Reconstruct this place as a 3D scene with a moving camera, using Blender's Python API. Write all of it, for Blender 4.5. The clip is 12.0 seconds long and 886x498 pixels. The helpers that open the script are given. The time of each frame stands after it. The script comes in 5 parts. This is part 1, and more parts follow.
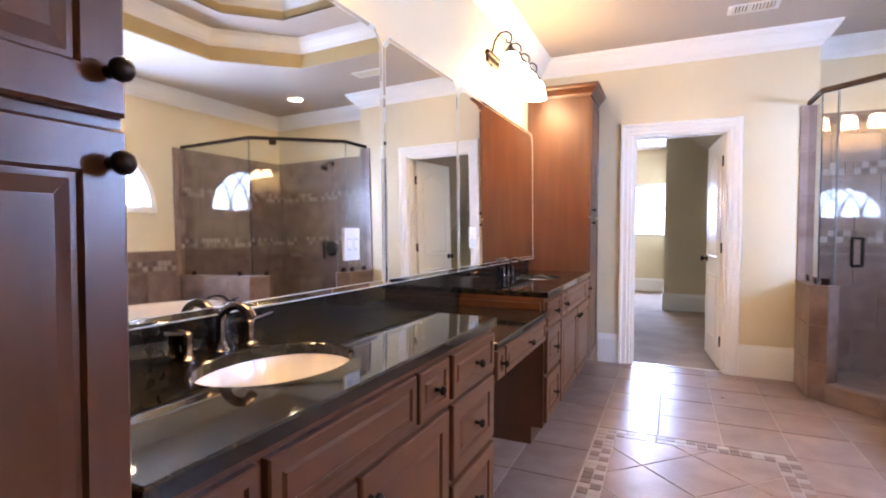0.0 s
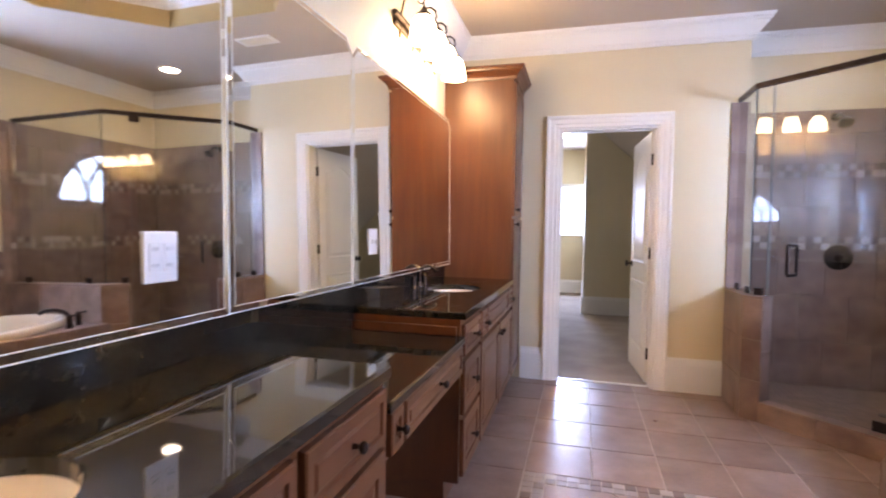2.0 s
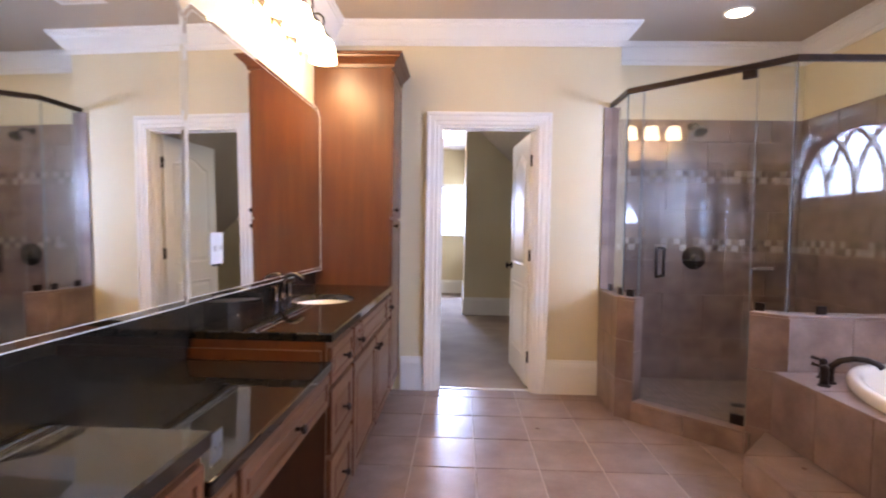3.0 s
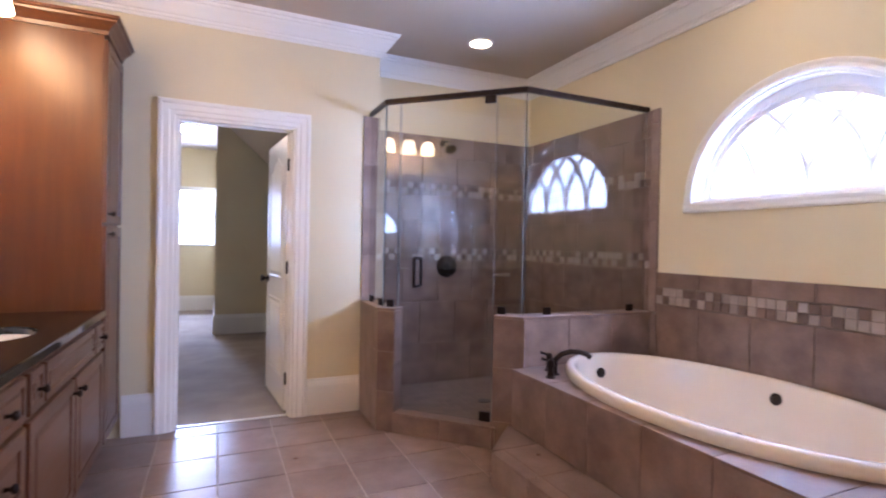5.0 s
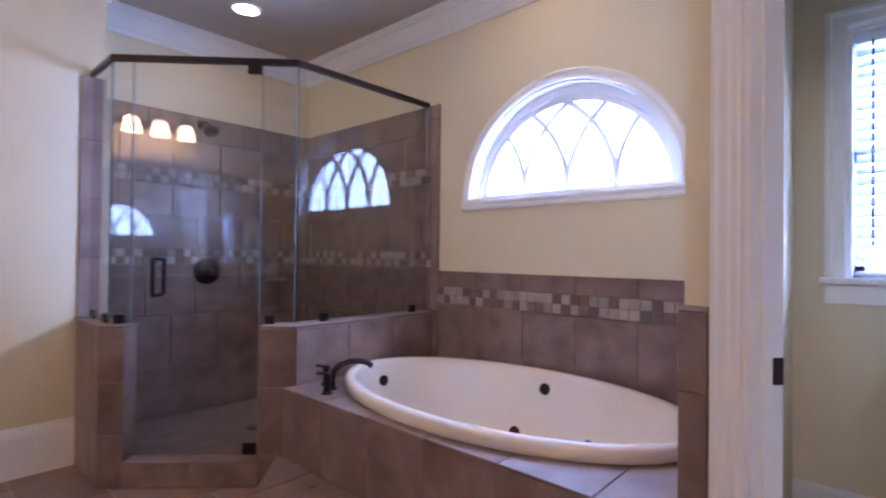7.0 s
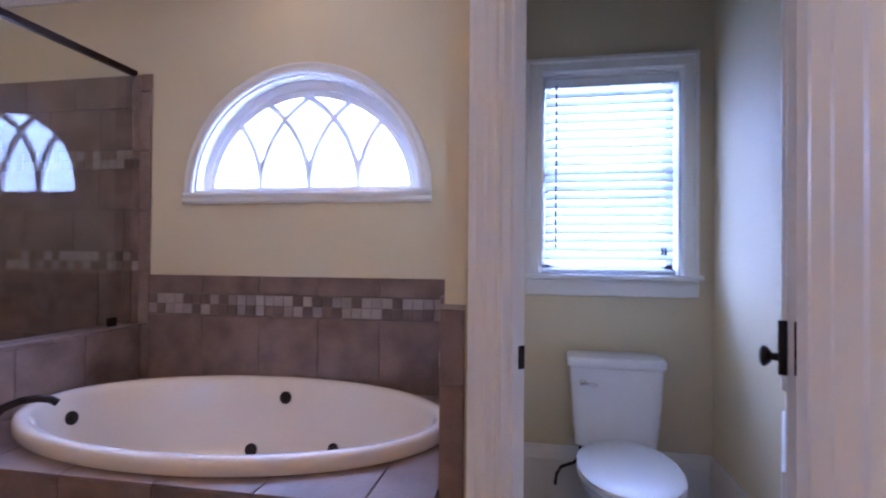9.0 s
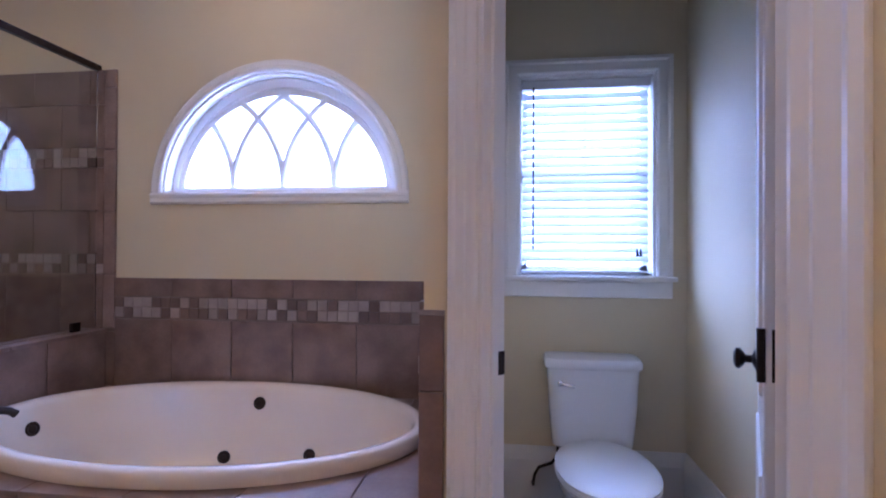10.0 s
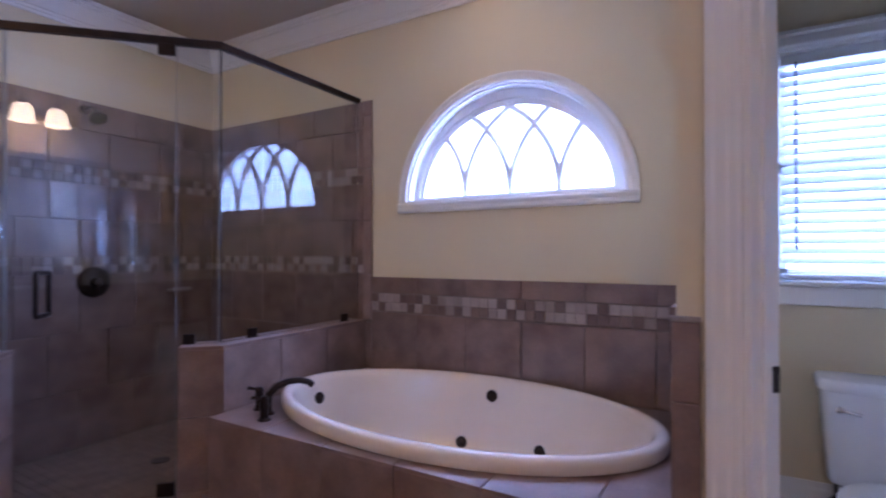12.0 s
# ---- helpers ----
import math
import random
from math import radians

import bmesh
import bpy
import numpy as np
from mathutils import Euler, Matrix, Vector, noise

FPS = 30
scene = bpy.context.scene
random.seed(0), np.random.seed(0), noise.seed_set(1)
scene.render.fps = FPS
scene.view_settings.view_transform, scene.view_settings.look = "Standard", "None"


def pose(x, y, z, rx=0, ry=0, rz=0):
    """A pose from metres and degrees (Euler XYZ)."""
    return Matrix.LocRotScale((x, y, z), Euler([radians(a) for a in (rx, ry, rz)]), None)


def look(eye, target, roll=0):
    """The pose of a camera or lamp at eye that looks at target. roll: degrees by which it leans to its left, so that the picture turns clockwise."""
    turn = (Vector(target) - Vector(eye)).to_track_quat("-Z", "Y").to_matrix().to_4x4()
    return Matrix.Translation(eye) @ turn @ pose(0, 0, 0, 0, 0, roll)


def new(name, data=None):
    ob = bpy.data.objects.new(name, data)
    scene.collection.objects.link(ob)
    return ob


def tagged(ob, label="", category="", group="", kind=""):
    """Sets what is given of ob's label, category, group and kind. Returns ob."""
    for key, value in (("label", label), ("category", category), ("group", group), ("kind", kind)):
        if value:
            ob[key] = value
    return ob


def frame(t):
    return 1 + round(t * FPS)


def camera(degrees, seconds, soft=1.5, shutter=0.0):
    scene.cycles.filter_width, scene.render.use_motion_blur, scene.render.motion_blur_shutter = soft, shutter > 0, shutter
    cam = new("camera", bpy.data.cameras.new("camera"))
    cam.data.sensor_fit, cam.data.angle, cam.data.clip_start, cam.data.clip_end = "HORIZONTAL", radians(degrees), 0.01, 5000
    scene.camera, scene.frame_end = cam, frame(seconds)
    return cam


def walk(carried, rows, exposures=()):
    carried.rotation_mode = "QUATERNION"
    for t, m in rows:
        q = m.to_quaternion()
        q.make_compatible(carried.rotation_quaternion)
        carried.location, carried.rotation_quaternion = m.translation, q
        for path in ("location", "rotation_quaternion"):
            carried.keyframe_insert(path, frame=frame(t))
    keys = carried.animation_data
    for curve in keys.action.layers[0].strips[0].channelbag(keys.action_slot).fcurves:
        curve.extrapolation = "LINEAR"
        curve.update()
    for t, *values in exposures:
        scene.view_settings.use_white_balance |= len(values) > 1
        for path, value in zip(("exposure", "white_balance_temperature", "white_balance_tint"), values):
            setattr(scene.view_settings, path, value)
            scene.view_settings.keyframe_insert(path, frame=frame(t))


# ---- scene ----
cam = camera(82.7, 12.0, soft=2.0, shutter=0.5)
PATH = [
    (0, (0.154, 0.2, 1.185), (-0.67, 2.021, 1.117), 0.2),
    (0.5, (0.141, 0.266, 1.19), (-0.646, 2.103, 1.115), 0.19),
    (1, (0.129, 0.464, 1.189), (-0.6, 2.325, 1.113), 0.35),
    (1.5, (0.081, 0.649, 1.199), (-0.598, 2.529, 1.125), 0.44),
    (2, (0.019, 0.821, 1.213), (-0.508, 2.749, 1.138), 0.92),
    (2.5, (-0.02, 0.961, 1.225), (-0.3, 2.94, 1.15), 0.91),
    (3, (0.006, 1.138, 1.235), (-0.063, 3.136, 1.164), 1.0),
    (3.5, (0.029, 1.249, 1.24), (0.193, 3.241, 1.178), 1.19),
    (5.5, (0.091, 1.365, 1.242), (1.094, 3.095, 1.239), 1.1),
    (6, (0.105, 1.43, 1.223), (1.273, 3.053, 1.232), 1.12),
    (6.5, (0.209, 1.508, 1.193), (1.538, 3.002, 1.21), 0.9),
    (7, (0.347, 1.58, 1.191), (1.83, 2.922, 1.214), 0.64),
    (7.5, (0.417, 1.616, 1.2), (2.049, 2.773, 1.22), 0.59),
    (9.5, (0.338, 1.776, 1.212), (2.322, 2.024, 1.234), 0.38),
    (10, (0.367, 1.771, 1.228), (2.35, 2.026, 1.241), 0.29),
    (10.5, (0.378, 1.779, 1.223), (2.355, 2.083, 1.239), 0.22),
    (11, (0.359, 1.806, 1.226), (2.296, 2.302, 1.239), 0.1),
    (11.5, (0.33, 1.839, 1.231), (2.182, 2.596, 1.242), 0.02),
    (12, (0.293, 1.871, 1.235), (2.023, 2.874, 1.249), -0.05),
]
walk(cam, [(t, look(eye, target, roll)) for t, eye, target, roll in PATH], exposures=[(0.0, 1.3, 7050, 25), (1.0, 1.2, 7150, 25), (2.0, 1.06, 7350, 26), (3.5, 1.02, 7350, 27), (5.5, 0.78, 6400, 30), (7.5, 0.38, 5900, 33), (9.5, 0.03, 5800, 35), (12.0, -0.03, 5700, 37)])

# ---- light ----
world = bpy.data.worlds.new("world")
scene.world = world
world.use_nodes = True
_n, _l = world.node_tree.nodes, world.node_tree.links
sky = _n.new("ShaderNodeTexSky")
sky.sky_type, sky.sun_disc = "NISHITA", False
sky.sun_elevation, sky.sun_rotation = radians(50), radians(200)
_l.new(sky.outputs[0], _n["Background"].inputs[0])
_n["Background"].inputs[1].default_value = 0.12


def area_lamp(name, eye, target, w, h, watts, colour):
    d = bpy.data.lights.new(name, "AREA")
    d.shape, d.size, d.size_y, d.energy, d.color = "RECTANGLE", w, h, watts, colour
    ob = new(name, d)
    ob.matrix_world = look(eye, target)
    return ob


DAY = (0.37, 0.565, 1.0)
area_lamp("daylight_tub_window", (3.0, 2.955, 1.84), (0, 2.955, 1.55), 1.6, 0.85, 260, DAY)
area_lamp("daylight_wc_window", (3.04, 1.41, 1.6), (0, 1.41, 1.3), 0.72, 1.05, 56, DAY)
area_lamp("daylight_bedroom_window", (-0.27, 11.45, 1.66), (-0.27, 5, 1.2), 0.75, 1.0, 125, DAY)


# ---- materials ----
def mat(name, col, rough=0.5, metal=0.0, var=0.1, scale=5.0, fine=90.0, bump=0.05, stretch=(1, 1, 1), rand=0.0, col2=None, coat=0.0, rvar=0.08, emit=0.0, spots=None, wide=False):
    m = bpy.data.materials.new(name)
    m.use_nodes = True
    n, l = m.node_tree.nodes, m.node_tree.links
    b = n["Principled BSDF"]
    tc, mp, info = n.new("ShaderNodeTexCoord"), n.new("ShaderNodeMapping"), n.new("ShaderNodeObjectInfo")
    mul = n.new("ShaderNodeMath")
    mul.operation = "MULTIPLY"
    mul.inputs[1].default_value = 37.0 if rand else 0.0
    l.new(info.outputs["Random"], mul.inputs[0])
    comb = n.new("ShaderNodeCombineXYZ")
    for k in range(3):
        l.new(mul.outputs[0], comb.inputs[k])
    mp.inputs["Scale"].default_value = stretch
    l.new(comb.outputs[0], mp.inputs["Location"])
    l.new(tc.outputs["Object"], mp.inputs["Vector"])
    big, small = n.new("ShaderNodeTexNoise"), n.new("ShaderNodeTexNoise")
    big.inputs["Scale"].default_value, big.inputs["Detail"].default_value = scale, 2.2 if wide else 5.0
    small.inputs["Scale"].default_value, small.inputs["Detail"].default_value = fine, 3
    l.new(mp.outputs[0], big.inputs["Vector"]), l.new(mp.outputs[0], small.inputs["Vector"])
    ramp = n.new("ShaderNodeValToRGB")
    c2 = col2 or tuple(min(1, c * (1 + var)) for c in col)
    c1 = col if col2 else tuple(c * (1 - var) for c in col)
    ramp.color_ramp.elements[0].position, ramp.color_ramp.elements[1].position = (0.26, 0.74) if wide else (0.32, 0.68)
    ramp.color_ramp.elements[0].color, ramp.color_ramp.elements[1].color = (*c1, 1), (*c2, 1)
    l.new(big.outputs["Fac"], ramp.inputs["Fac"])
    hsv = n.new("ShaderNodeHueSaturation")
    mr = n.new("ShaderNodeMapRange")
    mr.inputs["To Min"].default_value, mr.inputs["To Max"].default_value = 1 - rand, 1 + rand
    l.new(info.outputs["Random"], mr.inputs["Value"])
    l.new(mr.outputs[0], hsv.inputs["Value"])
    mix = n.new("ShaderNodeMix")
    mix.data_type, mix.blend_type = "RGBA", "MULTIPLY"
    fine_mix = min(0.35, var * 1.4)
    mix.inputs["Factor"].default_value = fine_mix
    l.new(ramp.outputs[0], mix.inputs[6]), l.new(small.outputs["Fac"], mix.inputs[7])
    bri = n.new("ShaderNodeMix")
    bri.data_type, bri.blend_type = "RGBA", "MULTIPLY"
    bri.inputs["Factor"].default_value = 1.0
    bri.inputs[7].default_value = (*[1 / (1 - fine_mix / 2)] * 3, 1)
    l.new(mix.outputs[2], bri.inputs[6])
    l.new(bri.outputs[2], hsv.inputs["Color"])
    out = hsv.outputs[0]
    if spots:
        vor = n.new("ShaderNodeTexVoronoi")
        vor.inputs["Scale"].default_value = spots[0]
        l.new(mp.outputs[0], vor.inputs["Vector"])
        r2 = n.new("ShaderNodeValToRGB")
        r2.color_ramp.elements[0].position, r2.color_ramp.elements[1].position = 0.12, 0.3
        r2.color_ramp.elements[0].color, r2.color_ramp.elements[1].color = (1, 1, 1, 1), (0, 0, 0, 1)
        l.new(vor.outputs["Distance"], r2.inputs["Fac"])
        mx = n.new("ShaderNodeMix")
        mx.data_type = "RGBA"
        l.new(r2.outputs[0], mx.inputs["Factor"])
        l.new(out, mx.inputs[6])
        mx.inputs[7].default_value = (*spots[1], 1)
        out = mx.outputs[2]
    l.new(out, b.inputs["Base Color"])
    rr = n.new("ShaderNodeMapRange")
    rr.inputs["To Min"].default_value, rr.inputs["To Max"].default_value = max(0.02, rough - rvar), min(1, rough + rvar)
    l.new(big.outputs["Fac"], rr.inputs["Value"])
    l.new(rr.outputs[0], b.inputs["Roughness"])
    b.inputs["Metallic"].default_value = metal
    b.inputs["Coat Weight"].default_value = coat
    b.inputs["Coat Roughness"].default_value = 0.22
    if bump:
        bp = n.new("ShaderNodeBump")
        bp.inputs["Strength"].default_value, bp.inputs["Distance"].default_value = bump, 0.004
        l.new(small.outputs["Fac"], bp.inputs["Height"])
        l.new(bp.outputs[0], b.inputs["Normal"])
    if emit:
        b.inputs["Emission Color"].default_value = (*col, 1)
        b.inputs["Emission Strength"].default_value = emit
    return m


def glass(name, tint, rough=0.0):
    m = bpy.data.materials.new(name)
    m.use_nodes = True
    b = m.node_tree.nodes["Principled BSDF"]
    b.inputs["Base Color"].default_value = (*tint, 1)
    b.inputs["Roughness"].default_value = rough
    b.inputs["Transmission Weight"].default_value = 1.0
    b.inputs["IOR"].default_value = 1.5
    return m


PAINT = mat("wall_paint", (0.68, 0.583, 0.385), 0.55, var=0.03, scale=1.2, fine=260, bump=0.08)
CEIL = mat("ceiling_paint", (0.52, 0.435, 0.34), 0.7, var=0.03, scale=1.0, fine=200, bump=0.1)
GOLD = mat("tray_paint", (0.52, 0.38, 0.17), 0.6, var=0.04, scale=1.0, fine=200, bump=0.08)
TRIM = mat("white_trim", (0.80, 0.78, 0.73), 0.28, var=0.015, scale=2.0, fine=60, bump=0.02, rvar=0.015)
WOOD = mat("cherry_wood", (0.092, 0.0275, 0.0092), 0.33, var=0.12, scale=3.5, fine=40, bump=0.05, stretch=(7, 7, 0.6), rand=0.06, col2=(0.12, 0.0385, 0.0115), coat=0.12)
WOODH = mat("cherry_wood_across", (0.092, 0.0275, 0.0092), 0.33, var=0.12, scale=3.5, fine=40, bump=0.05, stretch=(7, 0.6, 7), rand=0.06, col2=(0.12, 0.0385, 0.0115), coat=0.12)
GRANITE = mat("dark_granite", (0.008, 0.0065, 0.005), 0.035, var=0.5, scale=26, fine=180, bump=0.0, col2=(0.024, 0.019, 0.012), rvar=0.012, spots=(130, (0.020, 0.017, 0.012)))
TILE = mat("brown_porcelain_tile", (0.142, 0.085, 0.062), 0.33, var=0.2, scale=6.0, fine=70, bump=0.06, rand=0.06, col2=(0.268, 0.182, 0.145), rvar=0.04, wide=True)
EDGETILE = mat("edge_tile", (0.185, 0.118, 0.09), 0.3, var=0.2, scale=6.0, fine=70, bump=0.06, rand=0.1, col2=(0.30, 0.21, 0.17), rvar=0.04, wide=True)
FLOORTILE = mat("floor_tile", (0.180, 0.112, 0.086), 0.30, var=0.2, scale=6.0, fine=60, bump=0.08, rand=0.10, col2=(0.295, 0.205, 0.165), rvar=0.05, wide=True)
GROUT = mat("tile_grout", (0.205, 0.155, 0.125), 0.85, var=0.12, scale=9, fine=200, bump=0.2)
FLOORGROUT = mat("floor_grout", (0.45, 0.37, 0.30), 0.8, var=0.12, scale=9, fine=200, bump=0.15)
MOS_L = mat("mosaic_cream", (0.325, 0.265, 0.228), 0.35, var=0.12, scale=12, fine=90, bump=0.06, rand=0.2)
MOS_D = mat("mosaic_brown", (0.17, 0.11, 0.085), 0.35, var=0.2, scale=12, fine=90, bump=0.06, rand=0.25)
BRONZE = mat("dark_bronze", (0.035, 0.024, 0.02), 0.32, metal=0.85, var=0.2, scale=20, fine=150, bump=0.02)
CHROME = mat("polished_chrome", (0.62, 0.63, 0.65), 0.1, metal=1.0, var=0.05, scale=20, fine=150, bump=0.0)
NICKEL = mat("aged_pewter", (0.15, 0.13, 0.125), 0.22, metal=1.0, var=0.15, scale=20, fine=150, bump=0.0)
PORCELAIN = mat("white_porcelain", (0.80, 0.79, 0.77), 0.12, var=0.02, scale=2, fine=40, bump=0.0, coat=0.4)
ACRYLIC = mat("cream_acrylic", (0.77, 0.67, 0.56), 0.16, var=0.02, scale=2, fine=40, bump=0.0, coat=0.3)
CARPET = mat("taupe_carpet", (0.36, 0.30, 0.25), 0.95, var=0.15, scale=3, fine=320, bump=0.7)
PLASTIC = mat("white_plastic", (0.80, 0.80, 0.78), 0.35, var=0.0, bump=0.0)
VINYL = mat("white_vinyl", (0.80, 0.80, 0.80), 0.4, var=0.02, scale=3, fine=60, bump=0.0)
SHADE = mat("lit_frosted_glass", (1.0, 0.79, 0.48), 0.5, var=0.0, bump=0.0, emit=14.5)
BULB = mat("lit_lens", (1.0, 0.86, 0.66), 0.5, var=0.0, bump=0.0, emit=28.0)
DOMELIGHT = mat("lit_dome_glass", (1.0, 0.85, 0.65), 0.5, var=0.0, bump=0.0, emit=24.0)
SLAT = mat("blind_slat", (0.78, 0.79, 0.80), 0.45, var=0.0, bump=0.0)
_sn, _sl = SLAT.node_tree.nodes, SLAT.node_tree.links
_tr, _mx = _sn.new("ShaderNodeBsdfTranslucent"), _sn.new("ShaderNodeMixShader")
_tr.inputs["Color"].default_value = (0.7, 0.78, 0.86, 1)
_mx.inputs[0].default_value = 0.2
_sl.new(_sn["Principled BSDF"].outputs[0], _mx.inputs[1]), _sl.new(_tr.outputs[0], _mx.inputs[2])
_sl.new(_mx.outputs[0], _sn["Material Output"].inputs["Surface"])
# dark cord fittings; also the shade painted into socket slots and vent
DARK = mat("dark_fittings_and_gap_shade", (0.02, 0.017, 0.015), 0.7, var=0.1, bump=0.0)
CLEAR = glass("shower_glass", (0.90, 0.94, 0.94))
PANE = glass("window_glass", (0.97, 0.99, 1.0))
EDGE = mat("glass_edge_glint", (0.2, 0.235, 0.225), 0.3, var=0.05, bump=0.0)
MIRROREDGE = mat("mirror_edge_glint", (0.62, 0.66, 0.62), 0.3, var=0.05, bump=0.0)
PEBBLE = mat("shower_floor_mosaic", (0.17, 0.115, 0.085), 0.5, var=0.25, scale=14, fine=90, bump=0.08, col2=(0.27, 0.195, 0.15))
MIRROR = mat("mirror_silver", (0.90, 0.92, 0.90), 0.02, metal=1.0, var=0.0, bump=0.0, rvar=0.0)


# ---- mesh helpers ----
def bm_box(lo, hi, bev=0.0, seg=1):
    bm = bmesh.new()
    bmesh.ops.create_cube(bm, size=1)
    for v in bm.verts:
        v.co = Vector([lo[k] + (v.co[k] + 0.5) * (hi[k] - lo[k]) for k in range(3)])
    if bev:
        bmesh.ops.bevel(bm, geom=bm.edges[:], offset=bev, segments=seg, affect="EDGES", profile=0.6)
    return bm


def bm_prism(pts, vec):
    bm = bmesh.new()
    a = [bm.verts.new(p) for p in pts]
    b = [bm.verts.new(Vector(p) + Vector(vec)) for p in pts]
    bm.faces.new(a), bm.faces.new(b[::-1])
    for i in range(len(a)):
        j = (i + 1) % len(a)
        bm.faces.new((a[j], a[i], b[i], b[j]))
    bmesh.ops.recalc_face_normals(bm, faces=bm.faces[:])
    return bm


def bm_rings(rings, cap0=True, cap1=True, closed=True):
    """A skin over rings of equally many points."""
    bm = bmesh.new()
    rows = [[bm.verts.new(p) for p in r] for r in rings]
    k = len(rows[0])
    for a, b in zip(rows, rows[1:]):
        for i in range(k if closed else k - 1):
            j = (i + 1) % k
            bm.faces.new((a[i], a[j], b[j], b[i]))
    if cap0:
        bm.faces.new(rows[0][::-1])
    if cap1:
        bm.faces.new(rows[-1])
    bmesh.ops.recalc_face_normals(bm, faces=bm.faces[:])
    return bm


def bm_lathe(profile, centre=(0, 0, 0), axis="z", n=20, cap=True):
    rings = []
    for r, h in profile:
        ring = []
        for i in range(n):
            a = 2 * math.pi * i / n
            c, s = r * math.cos(a), r * math.sin(a)
            p = {"z": (c, s, h), "x": (h, c, s), "y": (s, h, c)}[axis]
            ring.append(Vector(p) + Vector(centre))
        rings.append(ring)
    return bm_rings(rings, cap, cap)


def bm_tube(pts, radius, n=10):
    pts = [Vector(p) for p in pts]
    rad = radius if isinstance(radius, (list, tuple)) else [radius] * len(pts)
    rings, ref = [], None
    for i, p in enumerate(pts):
        d = (pts[min(i + 1, len(pts) - 1)] - pts[max(i - 1, 0)]).normalized()
        if ref is None:
            ref = d.orthogonal().normalized()
        ref = (ref - d * ref.dot(d)).normalized()
        side = d.cross(ref)
        rings.append([p + rad[i] * (ref * math.cos(2 * math.pi * k / n) + side * math.sin(2 * math.pi * k / n)) for k in range(n)])
    return bm_rings(rings)


def bm_sweep(profile, path, up, closed=False):
    """Sweeps a profile of (out, up) along a path; out lies to the right of the way, seen with up towards the eye."""
    up, path = Vector(up).normalized(), [Vector(p) for p in path]
    rings, k = [], len(path)
    for i, p in enumerate(path):
        a = (p - path[i - 1]).normalized() if (i or closed) else None
        b = (path[(i + 1) % k] - p).normalized() if (i < k - 1 or closed) else None
        sa = a.cross(up) if a else b.cross(up)
        sb = b.cross(up) if b else sa
        s = (sa + sb)
        s = s / max(0.2, (1 + sa.dot(sb)))
        rings.append([p + s * u + up * v for u, v in profile])
    if closed:
        rings.append(rings[0])
        bm = bm_rings(rings, False, False)
        bmesh.ops.remove_doubles(bm, verts=bm.verts[:], dist=1e-5)
        return bm
    return bm_rings(rings)


def joined(*bms):
    out = bmesh.new()
    for bm in bms:
        me = bpy.data.meshes.new("tmp")
        bm.to_mesh(me)
        out.from_mesh(me)
        bm.free()
        bpy.data.meshes.remove(me)
    return out


def moved(bm, m):
    bm.transform(m)
    return bm


def mesh_of(name, bm, material, smooth=False):
    me = bpy.data.meshes.new(name)
    bm.to_mesh(me)
    bm.free()
    me.materials.append(material)
    if smooth:
        me.shade_smooth()
        me.set_sharp_from_angle(angle=radians(40))
    return me


def thing(name, at, label, category, group="", turn=0.0):
    ob = new(name)
    ob.matrix_basis = pose(*at, 0, 0, turn)
    ob.empty_display_size = 0.1
    bpy.context.view_layer.update()
    return tagged(ob, label, category, group)


def part(name, bm, material, parent, label="", local=False, smooth=False, kind=""):
    """One mesh object under a thing or a part; the mesh is given in the world unless local."""
    if not local:
        inv, p = Matrix(), parent
        while p:
            inv = inv @ p.matrix_basis.inverted() if p.parent is None else inv
            p = p.parent
        bm.transform(inv)
    ob = new(name, mesh_of(name, bm, material, smooth))
    ob.parent = parent
    return tagged(ob, label, kind=kind)


def structure(name, bm, material, label="", smooth=False):
    ob = new(name, mesh_of(name, bm, material, smooth))
    return tagged(ob, label, kind="structure")


def solo(name, bm, material, label, category, group="", smooth=False):
    ob = new(name, mesh_of(name, bm, material, smooth))
    return tagged(ob, label, category, group)


# ---- plan ----
W, N, E, S = -1.0, 5.0, 2.80, -1.6      # wall faces
H = 2.79                                 # ceiling
NS = 5.41                                # back wall of the shower
T = 0.12
TE = 2.01                                # tub side of the wall between tub and toilet
A0 = Vector((1.80, 1.94, 0))             # start of the angled wall of the water closet
AU = Vector((-0.70711, -0.70711, 0))     # along it
AN = Vector((-0.70711, 0.70711, 0))      # out of it, into the bathroom


def apt(s, n=0.0, z=0.0):
    return A0 + AU * s + AN * n + Vector((0, 0, z))


# floors
structure("floor", bm_prism([(W - T, S - T, -0.0035), (E + T, S - T, -0.0035), (E + T, NS + T, -0.0035), (1.17, NS + T, -0.0035), (1.17, N + 0.06, -0.0035), (W - T, N + 0.06, -0.0035)], (0, 0, -0.1)), FLOORGROUT, "bathroom floor bed with pale grout joints")
structure("bedroom_floor", bm_box((-2.7, N + 0.06, -0.1), (2.3, 11.4, -0.002)), CARPET, "taupe carpet in the bedroom beyond the door")
structure("threshold", bm_box((-0.163, N + 0.045, -0.002), (0.577, N + 0.075, 0.006), 0.002), TRIM, "thin pale metal threshold strip")

